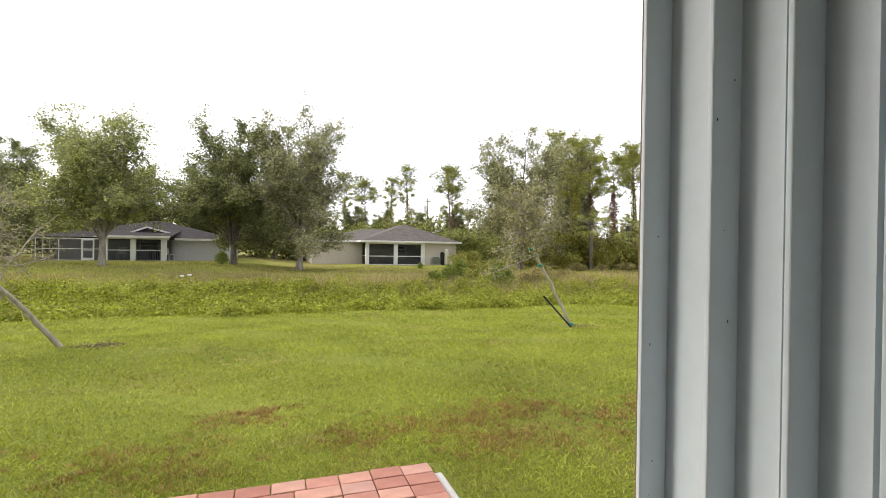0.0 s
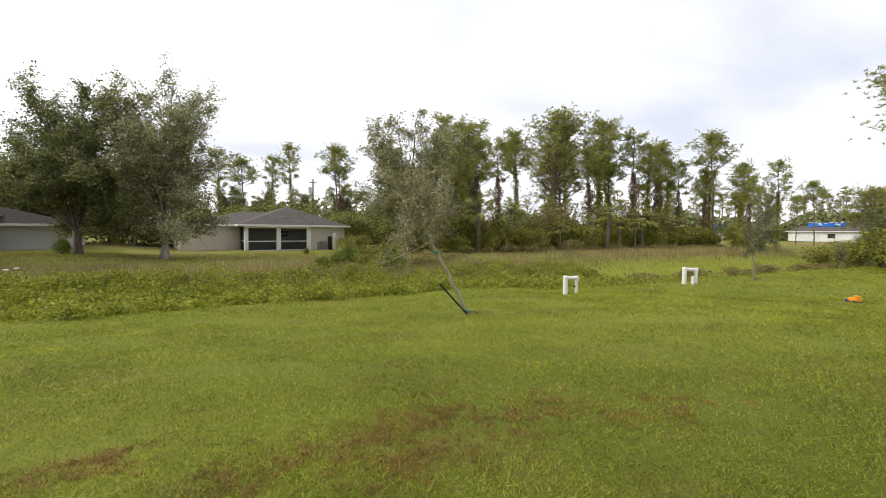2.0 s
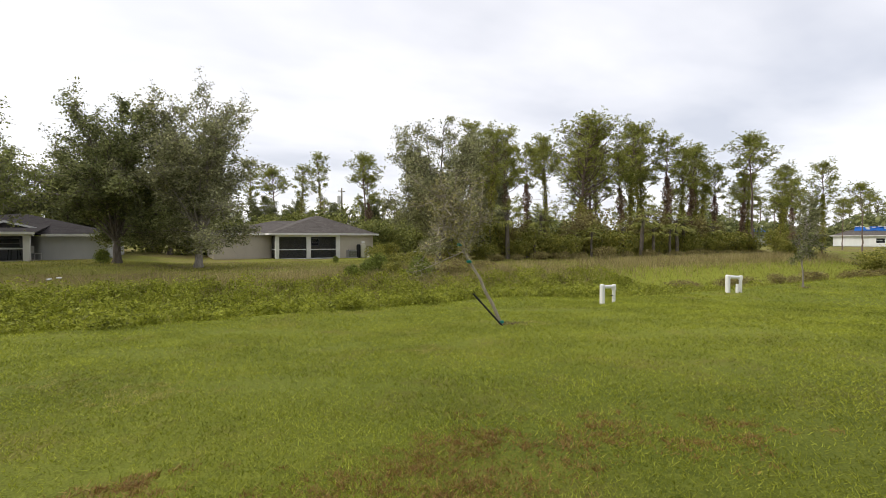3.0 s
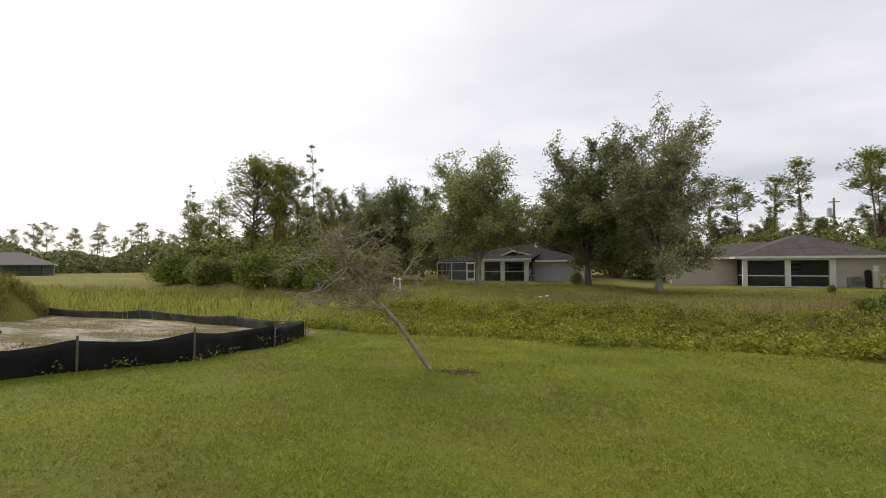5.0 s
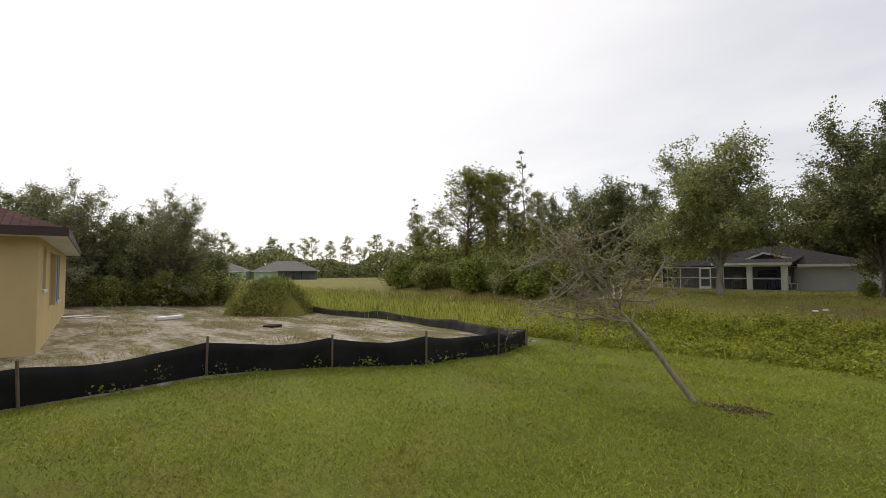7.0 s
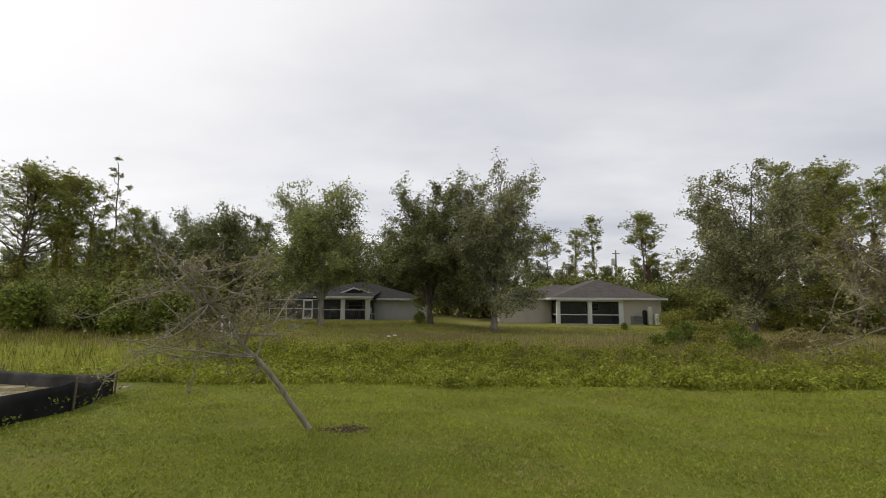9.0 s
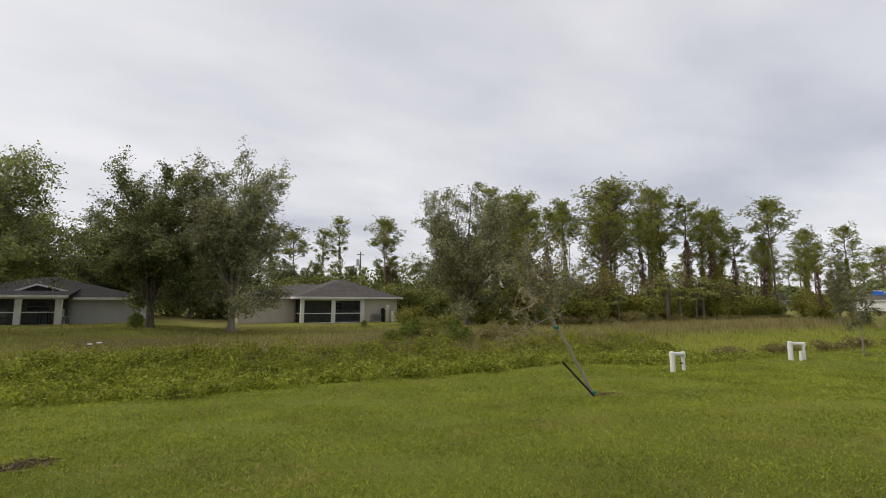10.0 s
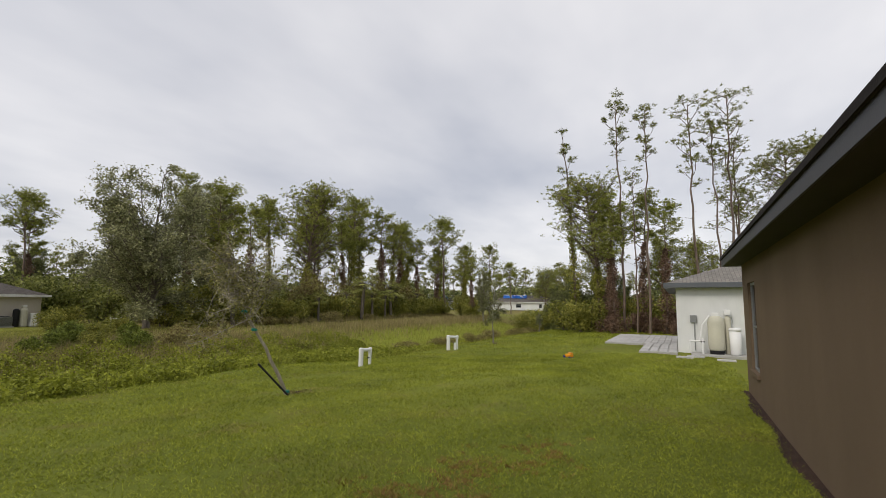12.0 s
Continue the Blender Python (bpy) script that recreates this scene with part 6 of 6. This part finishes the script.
for x, y, s in ((8.6, 23.6, 0.36), (9.6, 24.2, 0.42), (10.7, 23.7, 0.42), (11.8, 23.1, 0.44), (12.8, 23.5, 0.38), (10.4, 24.9, 0.5), (11.7, 25.3, 0.5), (13.2, 25.2, 0.42)):
    again(vine if int(x * 10) % 2 else green, x, y, s, x * 70, "sprawling leafy shrub on the far canal bank", 0.1)
for x, y, s in ((15.2, 30.0, 0.45), (13.6, 33.5, 0.55), (15.4, 36.0, 0.7)):
    again(vine, x, y, s, x * 70, "leafy green shrub beside the beige house", 0.1)
for x, y, s in ((14.2, 23.6, 0.7), (15.6, 24.8, 0.7), (17.5, 24.5, 0.6), (9.0, 22.6, 0.5)):
    again(brush, x, y, s, x * 50, sink=0.1)
for x, y, s in ((36.5, 1.2, 0.8), (39.5, 1.5, 1.0), (37.0, 5.8, 0.9), (39.8, 7.4, 0.9), (37.6, 2.6, 0.75)):
    again(red, x, y, s, x * 80, sink=0.1)
for x, y, s in ((59.0, 27.5, 1.2), (61.5, 28.5, 1.4), (56.8, 25.2, 0.9), (38.5, 7.8, 1.2), (40.5, 4.0, 1.3), (36.8, -0.5, 0.9), (39.0, -2.5, 1.2), (41.5, 10.0, 1.2), (43.0, 1.0, 1.4), (46, 13.0, 1.0), (48, 15.5, 1.0), (55, 16, 1.2)):
    again(vine, x, y, s, x * 40, sink=0.1)
for x, y, s in ((26, 14.6, 0.7), (30, 14.2, 0.8), (34, 13.6, 0.8), (38, 13.4, 0.9), (42, 12.8, 0.9), (45.5, 12, 0.8)):
    again(brush, x, y + 2.2, s, x * 33, sink=0.1)
for i in range(12):
    again(gloom, -33.2 + rng.uniform(-0.8, 0.8), -3 + i * 1.45, rng.uniform(0.7, 1.1), rng.uniform(0, 360), "dark shrub in front of the wood", 0.15)
for x, y, sz in ((-42, 35, 1.0), (-45, 38, 1.1), (-41, 38, 1.6), (-33, 36, 1.9), (-29, 37, 2.1), (-25, 36.5, 2.0), (-21.5, 37, 2.1), (-36.5, 37, 1.7)):
    again(gloom, x, y, sz, x * 31, "olive shrub in the thicket beside the open field", 0.2)
again(green, 10.7, 33.95, 0.2, 0, "small round bush on the neighbour's lawn")
again(green, -2.9, 31.8, 0.34, 30, "small shrub at the foot of the oak")
for x, y in ((-20, 40), (-24, 38), (-30, 40), (6.0, 54.0), (1.5, 55), (18.5, 46), (21.5, 44), (24, 41)):
    again(gloom, x, y, 1.6, x * 20, "dense undergrowth behind the houses", 0.1)

for i in range(20):
    x = -34 + i * 3.6 + rng.uniform(-1, 1)
    again(gloom, x, 56 + rng.uniform(-2, 3), rng.uniform(1.7, 2.4), rng.uniform(0, 360), "dense undergrowth behind the houses", 0.2)

# cut stump by the brush
st = thing("tree_stump", (46.5, 9.2, gz(46.5, 9.2)), "broken brown tree stump at the lawn's edge", "stump")
part("bole", spun([(0.36, -0.1), (0.32, 0.3), (0.3, 1.5), (0.2, 1.7)], 12), M["bark_pine"], st)


# ---- stuff: far wood, weeds, reeds, grass ----
def far_wood():
    rng = np.random.default_rng(77)
    kinds = [pine(90 + k, 1.0, 0.5, 0.2, 11, 0.014, k % 2 == 0, 2, 4, 7, 0.4, long=0.075, dead=1) for k in range(4)]
    VW, FW, VL, FL, nw, nl = [], [], [], [], 0, 0
    spots = []
    for a in np.arange(-120, 110, 0.75):
        b = radians(a + rng.uniform(-0.5, 0.5))
        d = rng.uniform(135, 185) if not (28 < a < 75) else rng.uniform(150, 200)
        spots.append((-math.sin(b) * d, math.cos(b) * d, rng.uniform(8, 14.5)))
    for x, y, h in spots:
        (wv, wf), (lv, lf), _ = kinds[rng.integers(0, 4)]
        t = rng.uniform(0, 6.28)
        R = np.array([[math.cos(t), -math.sin(t), 0], [math.sin(t), math.cos(t), 0], [0, 0, 1]]) * h
        VW.append(wv @ R.T + [x, y, 0])
        FW.append(wf + nw)
        nw += len(wv)
        VL.append(lv @ R.T + [x, y, 0])
        FL.append(lf + nl)
        nl += len(lv)
    root = tagged(new("far_woods"), "distant belt of pines along the horizon", "woods", kind="stuff")
    mesh_ob("trunks", np.concatenate(VW), np.concatenate(FW), M["bark_pine"], root)
    # darker needles put the belt's silhouette against the sky into the colour
    mesh_ob("crowns", np.concatenate(VL), np.concatenate(FL), M["needle_dark"], root)
    # undergrowth that closes the belt below
    n = 130000
    a = rng.uniform(-2.1, 1.9, n)
    d = rng.uniform(134, 175, n)
    h = 6.2 + 1.8 * np.sin(a * 23) + 1.0 * np.sin(a * 61 + 1)
    C = np.stack([-np.sin(a) * d, np.cos(a) * d, rng.uniform(0, 1, n) * h], 1)
    mesh_ob("undergrowth", *leaf_quads(rng, C, 1.0, 0.75), M["leaf_oak"], root)


far_wood()


def marsh():
    rng = np.random.default_rng(50)
    m = 2300
    cx, cy = rng.uniform(-12, 26, m), rng.uniform(13.0, 23.2, m)
    keep = cy > lawn_edge(cx) + 0.55 + 0.25 * np.sin(cx * 2.1)
    cx, cy = cx[keep], cy[keep]
    size = rng.uniform(0.2, 0.62, len(cx)) * (1 - 0.35 * smooth(17, 24, cx))
    per = 130
    d = rng.normal(0, 1, (len(cx), per, 3))
    d[..., 2] = np.abs(d[..., 2])
    d /= np.linalg.norm(d, axis=2)[..., None]
    d *= rng.uniform(0.75, 1.1, (len(cx), per, 1)) * size[:, None, None] * np.array([1.0, 1.0, 1.15])
    x, y = (cx[:, None] + d[..., 0]).ravel(), (cy[:, None] + d[..., 1]).ravel()
    V, F = leaf_quads(rng, np.stack([x, y, ground_z(x, y) + d[..., 2].ravel()], 1), 0.115, 0.06, up=0.9)
    tagged(mesh_ob("marsh_weeds", V, F, M["weed"]), "thick yellow-green leafy weeds filling the canal", "weeds", kind="stuff")
    n = 52000
    x, y = rng.uniform(-48, 62, n), rng.uniform(12.0, 25.0, n)
    keep = (y > lawn_edge(x) + 0.2) & ((x < -8.5) & (y > 14.9) | (x > 17) | (rng.uniform(0, 1, n) < 0.16))
    x, y = x[keep], y[keep]
    tall_ = np.where(x < -8.5, 0.5, np.where(x > 17, 0.2, 0.4))
    V, F = blades(rng, np.stack([x, y, ground_z(x, y) - 0.05], 1), tall_, np.full(len(x), 0.045), 0.25)
    tagged(mesh_ob("marsh_reeds", V, F, M["reed"]), "tall pale green reeds along the canal", "reeds", kind="stuff")
    n = 15000
    x, y = rng.normal(13, 6, n), rng.normal(22.8, 1.2, n)
    keep = (y > 20) & (y < 27)
    x, y = x[keep], y[keep]
    V, F = blades(rng, np.stack([x, y, ground_z(x, y) - 0.05], 1), np.full(len(x), 0.55), np.full(len(x), 0.03), 0.35)
    x2 = rng.uniform(26, 62, 7000)
    y2 = rng.normal(24.5, 1.2, 7000)
    V2, F2 = blades(rng, np.stack([x2, y2, ground_z(x2, y2) - 0.05], 1), np.full(7000, 0.6), np.full(7000, 0.035), 0.35)
    tagged(mesh_ob("dry_grass", np.concatenate([V, V2]), np.concatenate([F, F2 + len(V)]), M["straw"]), "dry straw-coloured grasses on the far bank", "grass", kind="stuff")
    n = 90000
    x, y = rng.uniform(-30, 60, n), rng.uniform(23.5, 36, n)
    V, F = blades(rng, np.stack([x, y, ground_z(x, y) - 0.02], 1), np.full(n, 0.11), np.full(n, 0.03), 0.6)
    tagged(mesh_ob("bank_grass", V, F, M["reed"]), "rough grass on the far canal bank", "grass", kind="stuff")


marsh()


def lot_weeds():
    rng = np.random.default_rng(71)
    n = 34000
    x, y = rng.uniform(-33, -9.6, n), rng.uniform(-2, 13.6, n)
    keep = np.sin(x * 0.9 + 1.5 * np.sin(y * 0.8)) + np.sin(y * 1.6 + x * 0.3) + rng.normal(0, 0.35, n) > 0.35
    keep &= ~((x < -13.5) & (y < 4.0))
    x, y = x[keep], y[keep]
    V, F = blades(rng, np.stack([x, y, ground_z(x, y) - 0.02], 1), np.full(len(x), 0.09), np.full(len(x), 0.03), 0.8)
    tagged(mesh_ob("lot_weeds", V, F, M["straw"]), "dry sparse weeds on the bare sandy lot", "weeds", kind="stuff")


lot_weeds()


def lawn_blades():
    rng = np.random.default_rng(60)
    n = 640000
    r, a = 1.2 + 20 * rng.uniform(0, 1, n) ** 1.25, rng.uniform(-1.8, 2.0, n)
    spots = [np.stack([0.3 + r * np.sin(-a), 0.8 + r * np.cos(a)], 1)]
    P = np.concatenate(spots)
    x, y = P[:, 0], P[:, 1]
    keep = (y < lawn_edge(x) + 0.4) & (y > -0.2) & ~((x < 1.80) & (x > -1.8) & (y < 2.82)) & (x < 24) & (x > np.interp(y, [2.0, 4.42, 6.48, 8.19, 10.7, 12.78], [-9.05, -9.28, -8.6, -7.8, -8.0, -8.7]) + 0.08)
    keep &= (np.sin(x * 1.7 + 2 * np.sin(y * 1.1)) + np.sin(y * 2.3 + x) + rng.normal(0, 0.7, len(x))) > -1.5
    x, y = x[keep], y[keep]
    V, F = blades(rng, np.stack([x, y, ground_z(x, y) - 0.004], 1), 0.024 + 0.0012 * np.hypot(x, y) + 0.012 * (rng.uniform(0, 1, len(x)) > 0.9), 0.0042 + 0.0014 * np.hypot(x, y), 0.95)
    n = 110000
    x, y = 12 + 50 * rng.uniform(0, 1, n) ** 1.3, rng.uniform(-0.6, 14.5, n)
    keep = (y < lawn_edge(x) + 0.3) & ((x < 20.5) | (y > 4.8) | (x > 34))
    x, y = x[keep], y[keep]
    V2, F2 = blades(rng, np.stack([x, y, ground_z(x, y) - 0.004], 1), 0.045 + 0.0005 * x, 0.012 + 0.0008 * x, 0.95)
    V, F = np.concatenate([V, V2]), np.concatenate([F, F2 + len(V)])
    tagged(mesh_ob("lawn_grass", V, F, M["blade"]), "short coarse green lawn grass with thin patches", "grass", kind="stuff")


lawn_blades()


def lawn_marks():
    """Brown worn spots and pale dry spots in the lawn."""
    rng = np.random.default_rng(64)
    brown = [(2.5, 3.4, 0.5), (3.1, 3.15, 0.45), (2.1, 3.75, 0.4), (1.2, 3.5, 0.3), (3.0, 3.8, 0.35), (2.4, 3.0, 0.3), (-0.6, 3.7, 0.4), (4.2, 3.4, 0.4), (-2.2, 3.6, 0.4), (0.3, 4.3, 0.3), (5.2, 2.8, 0.4), (-0.2, 3.2, 0.3)]
    pale = [(-1.0, 8.2, 0.38), (0.45, 6.85, 0.35), (0.72, 3.6, 0.22), (0.2, 7.4, 0.25), (8.2, 9.0, 0.4), (-6.0, 3.6, 0.3), (4.4, 7.6, 0.25)]
    for name, spots, mat, label, per in (("worn_grass", brown, "deadgrass", "reddish-brown worn specks in the lawn", 48), ("pale_grass", pale, "palegrass", "pale dry patches in the lawn", 22)):
        tufts = np.concatenate([rng.normal(0, 1, (per, 2)) * [r, r * 0.6] + [x, y] for x, y, r in spots])
        P = (tufts[:, None, :] + rng.normal(0, 0.045, (len(tufts), 34, 2)) * rng.uniform(0.5, 1.6, (len(tufts), 1, 1))).reshape(-1, 2)
        P = P[~((P[:, 0] < 1.8) & (P[:, 0] > -1.8) & (P[:, 1] < 2.82))]
        V, F = blades(rng, np.column_stack([P, ground_z(P[:, 0], P[:, 1]) - 0.003]), np.full(len(P), 0.030), 0.005 + 0.001 * np.hypot(P[:, 0], P[:, 1]), 0.95)
        tagged(mesh_ob(name, V, F, M[mat]), label, "grass", kind="stuff")


lawn_marks()
